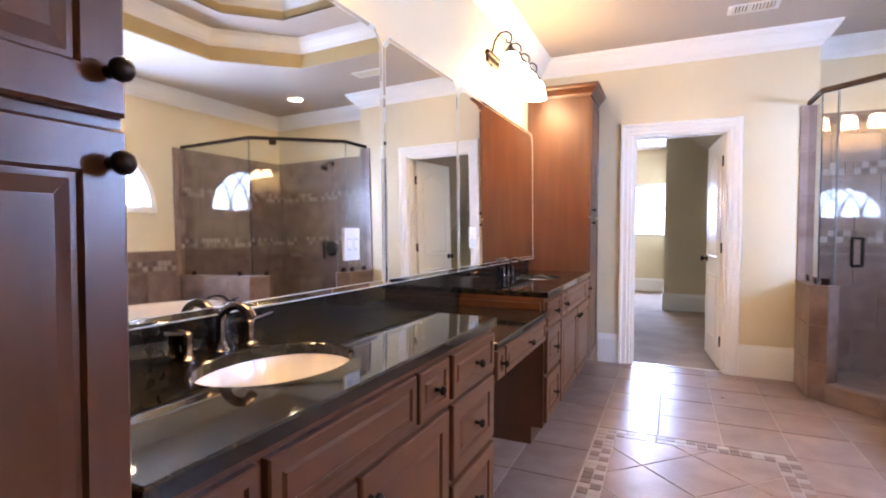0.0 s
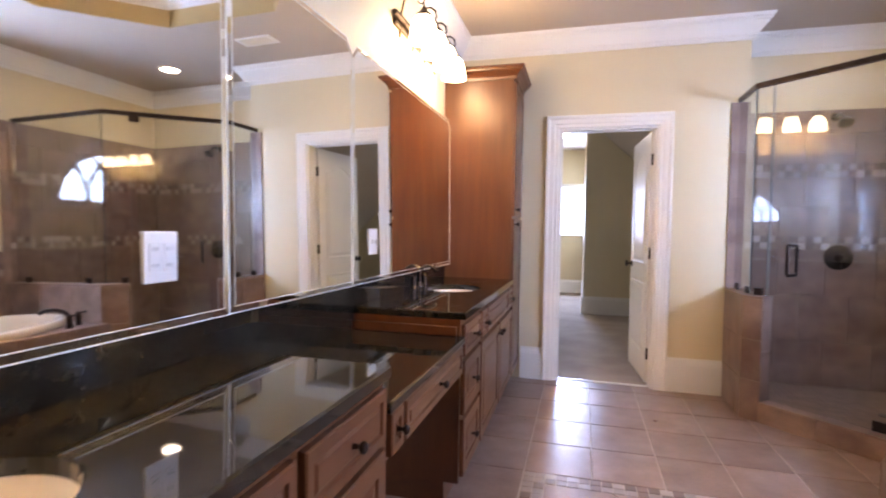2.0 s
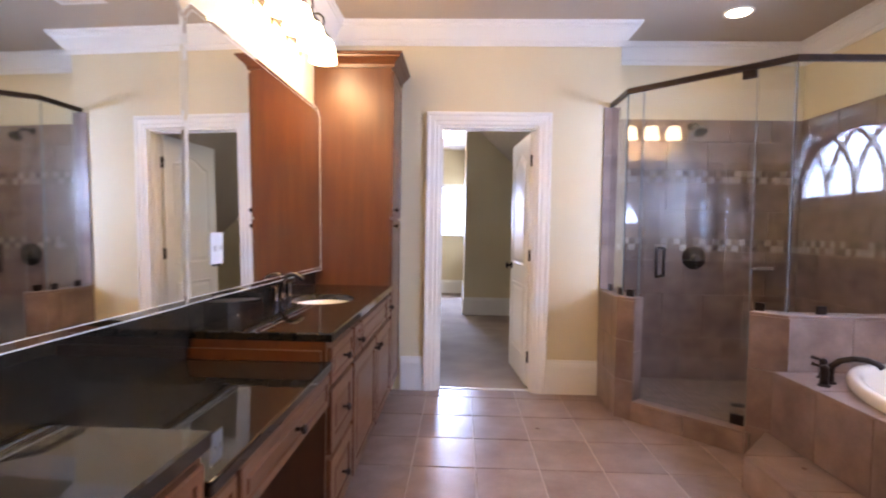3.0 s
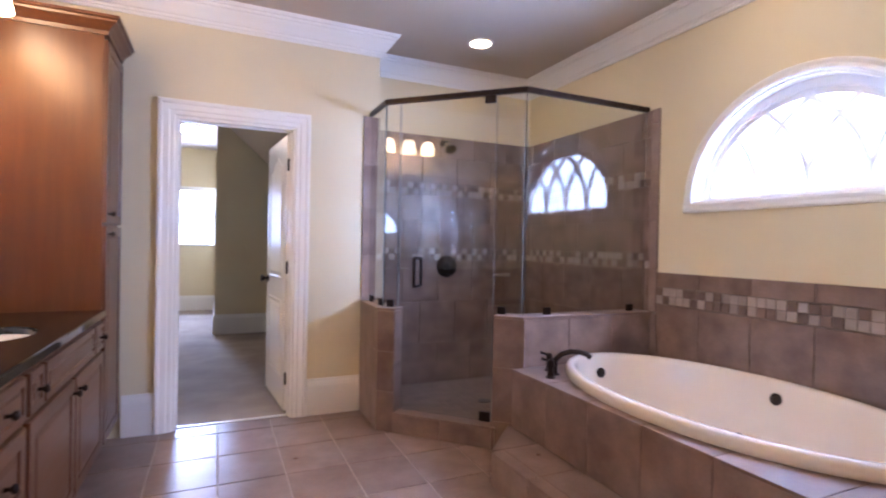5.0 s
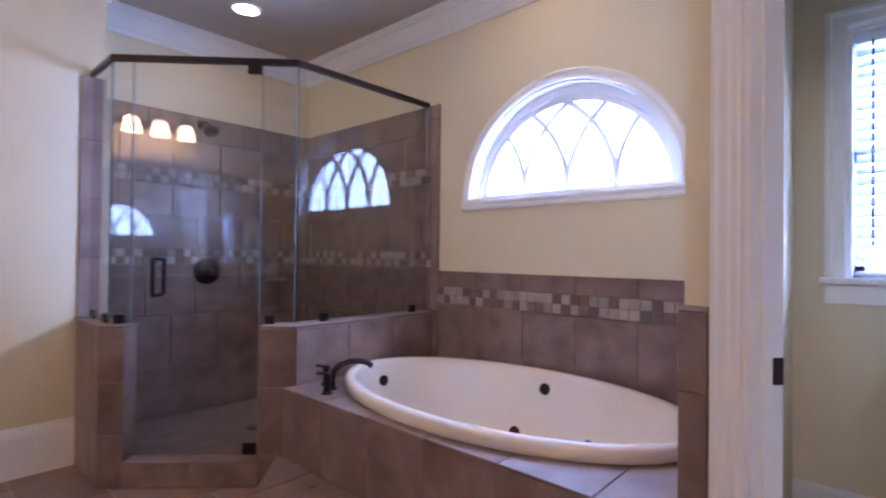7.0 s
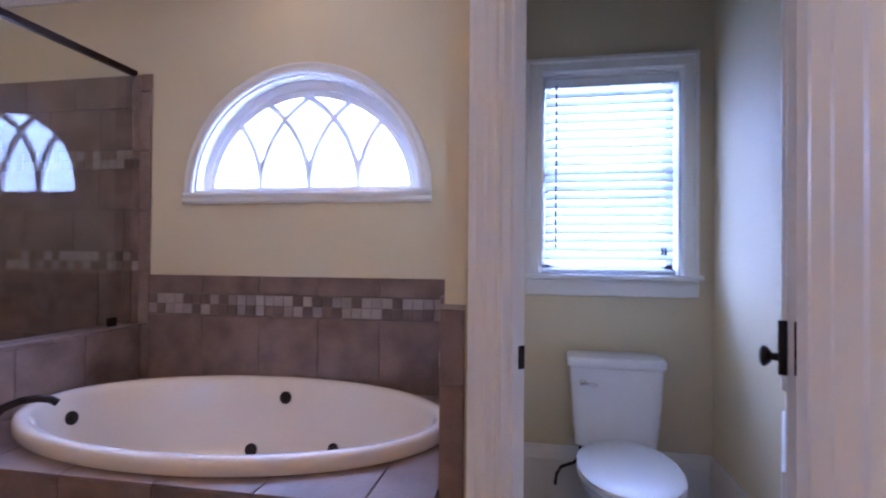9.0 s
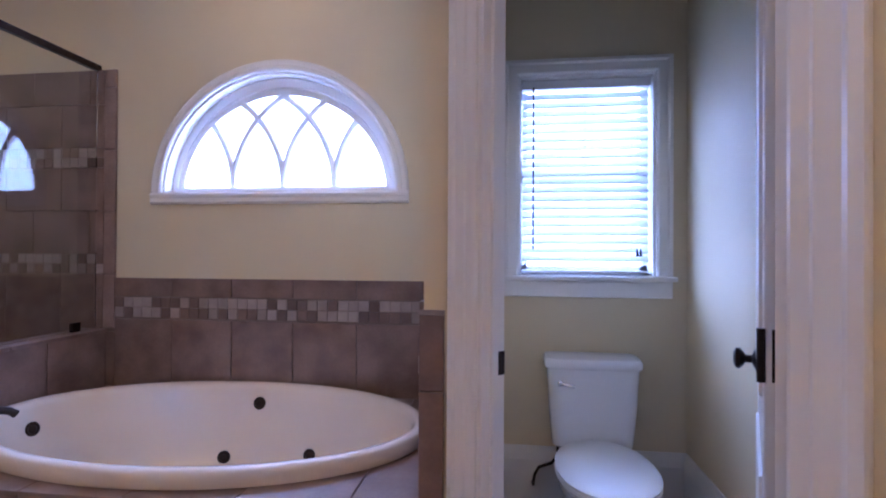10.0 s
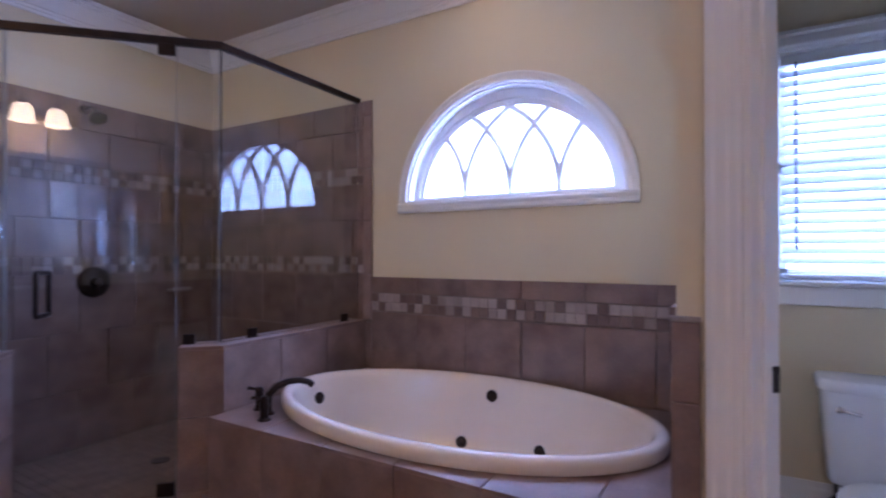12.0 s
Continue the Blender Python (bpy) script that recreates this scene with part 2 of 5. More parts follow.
# walls
structure("wall_west", bm_box((W - T, S - T, 0), (W, N + T, 3.4)), PAINT, "cream painted unseen wall added to close the room behind the vanity")
# plain wall out of view, its place assumed, added to close the room
structure("wall_south", bm_box((W, S - T, 0), (E + T, S, 3.4)), PAINT, "cream painted unseen wall added to close the room")
structure("wall_north", joined(bm_box((W, N, 0), (-0.163, N + T, 3.4)), bm_box((0.577, N, 0), (1.185, N + T, 3.4)), bm_box((-0.163, N, 2.036), (0.577, N + T, 3.4))), PAINT, "cream painted unseen wall added to close the room with the bedroom doorway")
structure("wall_shower_west", bm_box((1.065, N + T, 0), (1.185, NS, 3.4)), PAINT, "cream painted return wall beside the shower")
structure("wall_shower_north", bm_box((1.065, NS, 0), (E + T, NS + T, 3.4)), PAINT, "cream painted unseen wall added to close the room above the shower tiles")

# east wall with arched window and closet window
WY, WZ, WR = 2.942, 1.53, 0.632            # arch window: middle, foot and radius of the opening
CY0, CY1, CZ0, CZ1 = 1.092, 1.722, 1.12, 2.072
EX = T + 0.03
arch = [(E, WY + WR * math.cos(a), WZ + WR * 0.98 * math.sin(a)) for a in [math.pi * i / 40 for i in range(41)]]
structure("wall_east", joined(
    bm_prism([(E, NS, WZ), (E, NS, 3.4), (E, 2.0, 3.4), (E, 2.0, WZ)] + arch[::-1], (EX, 0, 0)),
    bm_box((E, 2.0, 0), (E + EX, NS, WZ)),
    bm_box((E, S, 0), (E + EX, CY0, 3.4)), bm_box((E, CY1, 0), (E + EX, 2.0, 3.4)),
    bm_box((E, CY0, 0), (E + EX, CY1, CZ0)), bm_box((E, CY0, CZ1), (E + EX, CY1, 3.4))), PAINT, "cream painted outer wall with arched and square windows")
structure("wall_tub_end", bm_prism([(1.80, TE, 0), (E, TE, 0), (E, 1.895, 0), (1.845, 1.895, 0), tuple(apt(0))], (0, 0, 3.4)), PAINT, "cream painted unseen wall added to close the room between tub and toilet")
OS0, OS1, OH, AT = 0.132, 0.842, 2.06, 0.08      # toilet doorway along the angled wall; wall thickness
E_ANG = []
for s0, s1, z0, z1 in ((0.0, OS0, 0, 3.4), (OS1, 1.2, 0, 3.4), (OS0, OS1, OH, 3.4)):
    E_ANG.append(bm_prism([apt(s0, 0, z0), apt(s1, 0, z0), apt(s1, -AT, z0), apt(s0, -AT, z0)], (0, 0, z1 - z0)))
structure("wall_closet_angled", joined(*E_ANG), PAINT, "cream painted angled wall with the toilet doorway")
wx = apt(1.2).x
structure("wall_closet_west", bm_box((wx, S, 0), (wx + 0.115, apt(1.2).y, 3.4)), PAINT, "cream painted unseen wall added to close the room beside the toilet room")
structure("wall_closet_south", bm_box((wx + 0.115, 0.84, 0), (E, 0.955, 3.4)), PAINT, "painted wall of the toilet room")

# bedroom shell
BH = 2.84
structure("bedroom_wall_far", joined(bm_box((-2.7, 11.2, 0), (-0.62, 11.32, 2.9)), bm_box((0.06, 11.2, 0), (0.3, 11.32, 2.9)), bm_box((-0.62, 11.2, 0), (0.06, 11.32, 1.17)), bm_box((-0.62, 11.2, 2.10), (0.06, 11.32, 2.9))), PAINT, "bedroom wall with a window")
structure("bedroom_wall_jog", bm_box((0.068, 8.6, 0), (2.4, 11.2, 2.9)), PAINT, "tan bedroom wall that steps forward")
structure("bedroom_wall_west", bm_box((-2.82, N + T, 0), (-2.7, 11.3, 2.9)), PAINT, "bedroom side wall")
structure("bedroom_wall_south", bm_box((-2.7, N, 0), (W - T, N + T, 2.9)), PAINT, "bedroom wall")
structure("bedroom_wall_east", bm_box((2.3, NS + T, 0), (2.42, 8.6, 2.9)), PAINT, "bedroom side wall")
# the last, triangular prism is an added filler that stops a light leak
structure("bedroom_ceiling", joined(bm_box((-2.82, N + T, BH), (0.11, 11.3, BH + 0.2)), bm_box((0.11, N + T, BH), (1.06, NS + 0.16, BH + 0.2)), bm_prism([(0.11, NS + 0.16, BH), (0.11, NS + 0.16, BH + 0.2), (2.42, NS + 0.16, 0.87), (2.42, NS + 0.16, 0.67)], (0, 8.6 - NS - 0.16, 0)), bm_prism([(0.13, NS + 0.159, BH - 0.005), (1.06, NS + 0.159, BH - 0.005), (1.06, NS + 0.159, 1.98)], (0, 0.04, 0))), CEIL, "bedroom ceiling that slopes down at one side, with an added filler against stray light")

# ceiling with an octagonal tray
OCT = [(1.70, 3.42), (1.14, 4.0), (0.20, 4.0), (-0.36, 3.42), (-0.36, 2.33), (0.20, 1.75), (1.14, 1.75), (1.70, 2.33)]
OC = Vector((0.67, 2.875))


def octo(k, z):
    return [(OC.x + (x - OC.x) * k, OC.y + (y - OC.y) * k, z) for x, y in OCT]


def bm_ceiling():
    o = [(E + EX, NS + T), (W - T, NS + T), (W - T, S - T), (E + EX, S - T)]
    i = OCT
    quads = [(o[0], o[1], i[2], i[1]), (o[0], i[1], i[0]), (o[1], i[3], i[2]), (o[1], o[2], i[4], i[3]), (o[2], i[5], i[4]), (o[2], o[3], i[6], i[5]), (o[3], i[7], i[6]), (o[3], o[0], i[0], i[7])]
    return joined(*[bm_prism([(x, y, H) for x, y in q], (0, 0, 0.1)) for q in quads])


structure("ceiling", bm_ceiling(), CEIL, "taupe painted ceiling round a tray recess")
structure("ceiling_tray_side", joined(bm_rings([octo(0.992, H + 0.003), octo(0.992, H + 0.26), octo(1.06, H + 0.26), octo(1.06, H + 0.103), octo(0.999, H + 0.103), octo(0.999, H + 0.003), octo(0.992, H + 0.003)], False, False), bm_rings([octo(0.62, H + 0.26), octo(0.62, H + 0.42)], False, False)), GOLD, "golden painted sides of the tray recess")
structure("ceiling_tray", joined(bm_rings([octo(1.05, H + 0.255), octo(0.62, H + 0.255), octo(0.62, H + 0.275), octo(1.05, H + 0.275)], False, False), bm_prism(octo(0.64, H + 0.41), (0, 0, 0.05))), CEIL, "painted upper ceiling of the tray")
# added lid, never in view; it closes the shell to the sky
structure("roof_deck", bm_box((-2.9, S - 0.3, 3.4), (E + 0.3, 11.5, 3.46)), CEIL, "unseen closed deck added above the ceilings against the sky")

# crown moulding, baseboards
CROWN = [(0, -0.155), (0.014, -0.155), (0.018, -0.14), (0.026, -0.137), (0.028, -0.122), (0.038, -0.118), (0.06, -0.085), (0.082, -0.058), (0.088, -0.045), (0.1, -0.042), (0.102, -0.026), (0.114, -0.022), (0.116, -0.008), (0.12, -0.008), (0.12, 0), (0, 0)]
inner = [(W, S), (W, N), (1.185, N), (1.185, NS), (E, NS), (E, TE), (1.8, TE), (1.8, 1.94), (wx, apt(1.2).y), (wx, S)]
structure("crown_moulding", bm_sweep(CROWN, [(x, y, H) for x, y in inner], (0, 0, 1), True), TRIM, "stepped white crown moulding")
structure("tray_moulding", bm_sweep([(u * 0.8, v * 0.8) for u, v in CROWN], [(x, y, z) for x, y, z in octo(1, H + 0.255)][::-1], (0, 0, 1), True), TRIM, "white crown moulding in the tray")
structure("tray_moulding_upper", bm_sweep([(u * 0.5, v * 0.5) for u, v in CROWN], [(x, y, z) for x, y, z in octo(0.62, H + 0.41)][::-1], (0, 0, 1), True), TRIM, "white crown moulding in the upper tray")
BASE = [(0, 0), (0.018, 0), (0.018, 0.21), (0.013, 0.235), (0.009, 0.245), (0.007, 0.262), (0, 0.262)]


def baseboard(name, *pts, tall=1.0):
    structure(name, bm_sweep([(u, v * tall) for u, v in BASE], [(x, y, 0) for x, y in pts], (0, 0, 1)), TRIM, "tall white baseboard")


baseboard("baseboard", (-0.445, N), (-0.262, N))
baseboard("baseboard", (0.683, N), (1.068, N))
baseboard("baseboard", apt(OS1 + 0.1)[:2], apt(1.2)[:2], (wx, S))
baseboard("baseboard", (E, 1.895), (E, 0.955), (wx + 0.115, 0.955), tall=1.2)
baseboard("baseboard", (-2.7, N + 0.3), (-2.7, 11.2), (0.068, 11.2), (0.068, 8.6), (2.3, 8.6))

# door casings
CASING = [(0, 0), (0, 0.012), (0.006, 0.016), (0.03, 0.016), (0.036, 0.021), (0.07, 0.022), (0.078, 0.028), (0.096, 0.028), (0.1, 0.022), (0.1, 0)]


def door_case(name, p, along, out, width, height, depth, label):
    """Casing on the near face and a jamb with a stop; p is the left foot seen from outside."""
    p, along, out = Vector(p), Vector(along), Vector(out)
    up = Vector((0, 0, 1))
    root = tagged(new(name), label, kind="structure")
    r = 0.004
    path = [p - along * r, p - along * r + up * (height + r), p + along * (width + r) + up * (height + r), p + along * (width + r)]
    part("casing", bm_sweep([(-u, v) for u, v in CASING], path, out), TRIM, root)
    back = [q - out * depth for q in path]
    part("casing", bm_sweep([(-u, -v) for u, v in CASING], back, out), TRIM, root)
    j = [p, p + up * height, p + along * width + up * height, p + along * width]
    part("jamb", bm_sweep([(-0.004, 0.001), (0.014, 0.001), (0.014, -depth - 0.001), (-0.004, -depth - 0.001)], j, out), TRIM, root)
    part("stop", bm_sweep([(0.013, -depth * 0.35), (0.025, -depth * 0.35), (0.025, -depth * 0.6), (0.013, -depth * 0.6)], j, out), TRIM, root)
    return root


door_case("door_frame_1", (-0.163, N, 0), (1, 0, 0), (0, -1, 0), 0.74, 2.036, T, "white moulded casing of the bedroom doorway")
case2 = door_case("door_frame_2", apt(OS0), AU, AN, OS1 - OS0, OH, AT, "white moulded casing of the toilet doorway")


# ---- doors ----
def knob_bm(at, d, r=0.029, reach=0.06):
    """A round door knob with its rose, standing out along d."""
    prof = [(0.031, 0), (0.031, 0.006), (0.022, 0.011), (0.011, 0.016), (0.011, 0.03), (0.02, 0.036), (r, 0.045), (r * 0.97, 0.054), (r * 0.6, reach), (0.004, reach + 0.001)]
    bm = bm_lathe(prof, n=18)
    q = Vector((0, 0, 1)).rotation_difference(Vector(d)).to_matrix().to_4x4()
    return moved(bm, Matrix.Translation(at) @ q)


def panel_rings(pts, steps, y, sgn):
    """Rings round a panel outline in the door's x-z plane: (shrink in metres, height)."""
    cx = sum(p[0] for p in pts) / len(pts)
    cz = (min(p[1] for p in pts) + max(p[1] for p in pts)) / 2
    hw, hh = max(abs(p[0] - cx) for p in pts), max(abs(p[1] - cz) for p in pts)
    rings = []
    for inset, h in steps:
        rings.append([(cx + (px - cx) * (1 - inset / hw), y + sgn * h, cz + (pz - cz) * (1 - inset / hh)) for px, pz in pts])
    return bm_rings(rings, False, True)


def interior_door(name, at, turn, width, height, label, arch_up=0.09, hinge_side=1, leaf=0.016):
    """A moulded two-panel door; local x runs from hinge to free edge, y is its thickness."""
    d = thing(name, at, label, "door", turn=turn)
    t = 0.035
    slab = part("slab", bm_box((0.002, -t / 2, 0.008), (width, t / 2, height), 0.002), TRIM, d, local=True)
    x0, x1 = 0.115, width - 0.115
    top = [(x0, 0.95), (x1, 0.95), (x1, height - 0.21)]
    for i in range(1, 12):
        f = i / 12
        top.append((x1 + (x0 - x1) * f, height - 0.21 + arch_up * (0.5 - 0.5 * math.cos(2 * math.pi * f))))
    top.append((x0, height - 0.21))
    low = [(x0, 0.22), (x1, 0.22), (x1, 0.80), (x0, 0.80)]
    steps = [(0, 0), (0.003, 0.006), (0.012, 0.007), (0.022, 0.001), (0.034, 0.001), (0.055, 0.006)]
    for sgn in (-1, 1):
        for pts in (top, low):
            part("panel", panel_rings(pts, steps, sgn * t / 2, sgn), TRIM, d, local=True)
        part("knob", knob_bm((width - 0.062, sgn * t / 2, 0.93), (0, sgn, 0)), BRONZE, d, "dark bronze knob", local=True, smooth=True)
    part("latch_plate", bm_box((width - 0.001, -0.012, 0.90), (width + 0.0015, 0.012, 0.96)), BRONZE, d, local=True)
    for z in (0.24, 1.05, height - 0.22):
        part("hinge", joined(bm_box((-0.001, -leaf, z - 0.045), (0.003, leaf, z + 0.045)), bm_lathe([(0.007, z - 0.046), (0.007, z + 0.046)], (0, hinge_side * 0.022, 0), n=10)), BRONZE, d, "dark bronze hinge", local=True)
    return d


interior_door("bedroom_door", (0.559, N + T + 0.012, 0.004), 95.0, 0.722, 2.016, "white two-panel arched door standing open into the bedroom", hinge_side=-1)
hp = apt(OS1 - 0.04, -AT + 0.003)
interior_door("toilet_door", (hp.x, hp.y, 0.004), -24.0, 0.69, 2.03, "white panelled door standing open into the toilet room", hinge_side=1, leaf=0.006)
sp = apt(OS0 + 0.013, -0.062, 0.928)
solo("strike_plate", moved(bm_box((-0.001, -0.02, -0.032), (0.003, 0.02, 0.032), 0.001), Matrix.Translation(sp) @ Matrix.Rotation(radians(-135), 4, "Z")), BRONZE, "dark bronze strike plate set in the white jamb", "strike plate")

# ---- windows ----
def arc(r, y=WY, z=WZ, n=40, x=E, k=0.98):
    return [(x, y + r * math.cos(math.pi * i / n), z + r * k * math.sin(math.pi * i / n)) for i in range(n + 1)]


def arch_window():
    root = tagged(new("window_1"), "half-round window with curved tracery bars and white casing", kind="structure")
    prof = [(0, 0), (0, 0.016), (0.01, 0.022), (0.024, 0.02), (0.028, 0.016), (0.048, 0.02), (0.058, 0.014), (0.06, 0)]
    loop = arc(WR - 0.004)
    part("casing", bm_sweep([(-u, v) for u, v in prof], loop, (-1, 0, 0)), TRIM, root)
    part("casing", joined(bm_sweep([(-u, v) for u, v in prof], [(E, WY - WR - 0.056, WZ + 0.001), (E, WY + WR + 0.056, WZ + 0.001)], (-1, 0, 0))), TRIM, root)
    part("reveal", bm_sweep([(-0.003, 0), (0.012, 0), (0.012, -EX), (-0.003, -EX)], loop, (-1, 0, 0)), TRIM, root)
    part("window_sill", bm_box((E + 0.001, WY - WR + 0.004, WZ + 0.002), (E + EX, WY + WR - 0.004, WZ + 0.014)), TRIM, root)
    xs, ri = E + 0.085, WR - 0.076
    outer_r, mid_r = WR - 0.006, ri + 0.03
    ring = [arc(outer_r, x=xs + 0.03, k=0.98), arc(outer_r, x=xs - 0.02, k=0.98), arc(mid_r, x=xs - 0.02, k=0.95), arc(mid_r - 0.004, x=xs - 0.012, k=0.945), arc(ri, x=xs - 0.012, k=0.93), arc(ri, x=xs + 0.03, k=0.93)]
    part("sash", joined(bm_rings(ring, False, False, False), bm_box((xs - 0.024, WY - WR + 0.03, WZ + 0.014), (xs + 0.026, WY + WR - 0.02, WZ + 0.034))), VINYL, root)
    zb, step = WZ + 0.03, 2 * ri / 4
    for c in (-1, 0, 1):
        for sgn in (-1, 1):
            y0 = WY + c * step
            pts = []
            R = step * 2.0
            for i in range(61):
                a = math.pi / 2 * i / 60
                y, z = y0 + sgn * R * (1 - math.cos(a)) , zb + R * math.sin(a)
                if ((y - WY) / ri) ** 2 + ((z - WZ) / (ri * 0.93)) ** 2 < 1.05:
                    pts.append((xs, y, z))
            if len(pts) > 2:
                part("glazing_bar", bm_tube(pts, 0.019, 8), VINYL, root)
    pane = part("pane", bm_prism([(xs + 0.006, y, z) for _, y, z in arc(ri + 0.01)], (0.004, 0, 0)), PANE, root)
    pane.visible_shadow = False


arch_window()


def square_window(name, y0, y1, z0, z1, label):
    root = tagged(new(name), label, kind="structure")
    prof = [(0, 0), (0, 0.014), (0.01, 0.02), (0.046, 0.017), (0.054, 0.025), (0.07, 0.023), (0.072, 0)]
    path = [(E, y1, z0), (E, y1, z1), (E, y0, z1), (E, y0, z0)]
    part("casing", bm_sweep([(-u, v) for u, v in prof], path, (-1, 0, 0)), TRIM, root)
    part("window_sill", bm_box((E - 0.045, y0 - 0.085, z0 - 0.022), (E + EX, y1 + 0.085, z0), 0.004), TRIM, root)
    part("apron", bm_box((E - 0.018, y0 - 0.072, z0 - 0.1), (E, y1 + 0.072, z0 - 0.022), 0.005), TRIM, root)
    part("reveal", bm_sweep([(0, 0), (0.012, 0), (0.012, -EX), (0, -EX)], path, (-1, 0, 0)), TRIM, root)
    xs = E + 0.1
    part("window_frame", joined(bm_box((xs, y0, z0), (xs + 0.03, y0 + 0.045, z1)), bm_box((xs, y1 - 0.045, z0), (xs + 0.03, y1, z1)), bm_box((xs, y0, z1 - 0.045), (xs + 0.03, y1, z1)), bm_box((xs, y0, z0), (xs + 0.03, y1, z0 + 0.045)), bm_box((xs, y0, (z0 + z1) / 2 - 0.02), (xs + 0.03, y1, (z0 + z1) / 2 + 0.02))), VINYL, root)
    pane = part("pane", bm_box((xs + 0.012, y0 + 0.02, z0 + 0.02), (xs + 0.016, y1 - 0.02, z1 - 0.02)), PANE, root)
    pane.visible_shadow = False
    return root


square_window("window_2", CY0, CY1, CZ0, CZ1, "square white window behind half-open blinds")


def blind(at, width, z0, z1):
    b = thing("window_blind", at, "white two-inch slatted blind hung in the toilet window", "blind")
    x, y, _ = at
    part("headrail", bm_box((x - 0.03, y - width / 2, z1 - 0.045), (x + 0.03, y + width / 2, z1 - 0.003), 0.003), VINYL, b)
    n = int((z1 - z0 - 0.08) / 0.041)
    me = mesh_of("slat", moved(bm_box((-0.025, -width / 2 + 0.004, -0.0014), (0.025, width / 2 - 0.004, 0.0014)), Matrix.Rotation(radians(-48), 4, "Y")), SLAT)
    for i in range(n):
        s = new("slat", me)
        s.parent = b
        s.location = (0, 0, z1 - 0.075 - 0.041 * i - at[2])
    part("bottom_rail", bm_box((x - 0.026, y - width / 2, z0 + 0.002), (x + 0.026, y + width / 2, z0 + 0.02), 0.003), VINYL, b)
    for dy in (-width * 0.36, 0, width * 0.36):
        part("ladder_cord", bm_tube([(x - 0.027, y + dy, z0 + 0.02), (x - 0.027, y + dy, z1 - 0.04)], 0.0012, 5), VINYL, b)
    part("tilt_wand", bm_tube([(x - 0.036, y + width * 0.41, z0 + 0.12), (x - 0.036, y + width * 0.41, z1 - 0.04)], 0.004, 6), DARK, b)
    part("cord", bm_tube([(x - 0.036, y - width * 0.40, z0 + 0.12), (x - 0.036, y - width * 0.40, z1 - 0.04)], 0.0012, 5), VINYL, b)
    for dy in (-0.40, -0.425):
        part("cord_tassel", bm_lathe([(0.003, z0 + 0.125), (0.007, z0 + 0.095), (0.007, z0 + 0.088)], (x - 0.036, y + width * dy, 0), n=8), DARK, b, "dark tassel")


blind((E + 0.055, (CY0 + CY1) / 2, CZ1), CY1 - CY0 - 0.036, CZ0 + 0.004, CZ1 - 0.012)

bw = tagged(new("window_3"), "bright white-framed bedroom window with a raised blind", kind="structure")
part("casing", bm_sweep([(-u, v) for u, v in [(0, 0), (0, 0.02), (0.07, 0.02), (0.07, 0)]], [(-0.62, 11.2, 1.17), (-0.62, 11.2, 2.10), (0.06, 11.2, 2.10), (0.06, 11.2, 1.17)], (0, -1, 0)), TRIM, bw)
part("window_sill", bm_box((-0.72, 11.14, 1.14), (0.074, 11.32, 1.17), 0.004), TRIM, bw)
part("pane", bm_box((-0.62, 11.27, 1.17), (0.06, 11.274, 2.10)), PANE, bw).visible_shadow = False
part("window_frame", joined(bm_box((-0.62, 11.25, 1.64), (0.06, 11.28, 1.68)), bm_box((-0.62, 11.25, 1.171), (-0.58, 11.28, 2.10)), bm_box((0.02, 11.25, 1.171), (0.06, 11.28, 2.10))), VINYL, bw)


# ---- vanity ----
FX = -0.475      # face of the cabinet boxes


def panel_front_bm(y0, y1, z0, z1, x=FX, raised=True):
    st = [(0, 0), (0, 0.015), (0.004, 0.019)]
    wd = min(y1 - y0, z1 - z0)
    k = 0.052 if wd > 0.2 else 0.026
    if raised:
        st += [(k, 0.019), (k + 0.004, 0.012), (k + 0.011, 0.012), (k + 0.03 if wd > 0.2 else k + 0.018, 0.018)]
    rings = [[(x + h, y0 + i, z0 + i), (x + h, y1 - i, z0 + i), (x + h, y1 - i, z1 - i), (x + h, y0 + i, z1 - i)] for i, h in st]
    return bm_rings(rings, True, True)


def pull_bm(y, z, x=FX + 0.019, r=0.0145):
    prof = [(0.008, 0), (0.006, 0.004), (0.0055, 0.012), (0.009, 0.016), (r, 0.021), (r * 1.02, 0.026), (r * 0.85, 0.031), (r * 0.4, 0.034), (0.001, 0.0345)]
    return moved(bm_lathe(prof, n=16), Matrix.Translation((x, y, z)) @ Matrix.Rotation(radians(90), 4, "Y"))


def front(cab, kind, y0, y1, z0, z1, knob=None):
    p = part(kind, panel_front_bm(y0, y1, z0, z1), WOOD if z1 - z0 > y1 - y0 else WOODH, cab)
    if knob:
        part("knob", pull_bm(*knob), BRONZE, p, "dark bronze knob", smooth=True)


def base_body(cab, y0, y1, top):
    part("side_panel", bm_box((W, y0, 0.1), (FX - 0.02, y0 + 0.018, top)), WOOD, cab)
    part("side_panel", bm_box((W, y1 - 0.018, 0.1), (FX - 0.02, y1, top)), WOOD, cab)
    part("bottom_panel", bm_box((W, y0 + 0.018, 0.1), (FX - 0.02, y1 - 0.018, 0.118)), WOOD, cab)
    part("back_panel", bm_box((W, y0 + 0.018, 0.118), (W + 0.01, y1 - 0.018, top)), WOOD, cab)
    part("face_frame", bm_box((FX - 0.02, y0, 0.1), (FX, y1, top)), WOOD, cab)
    part("toe_kick", bm_box((W, y0, 0.0), (FX - 0.065, y1, 0.1)), WOODH, cab)


CT, CTH = 0.857, 0.032         # worktop height and thickness
TOPZ = CT - CTH
DKZ = 0.755
Y0, Y1, Y2, Y3 = 0.615, 2.05, 2.935, 4.53

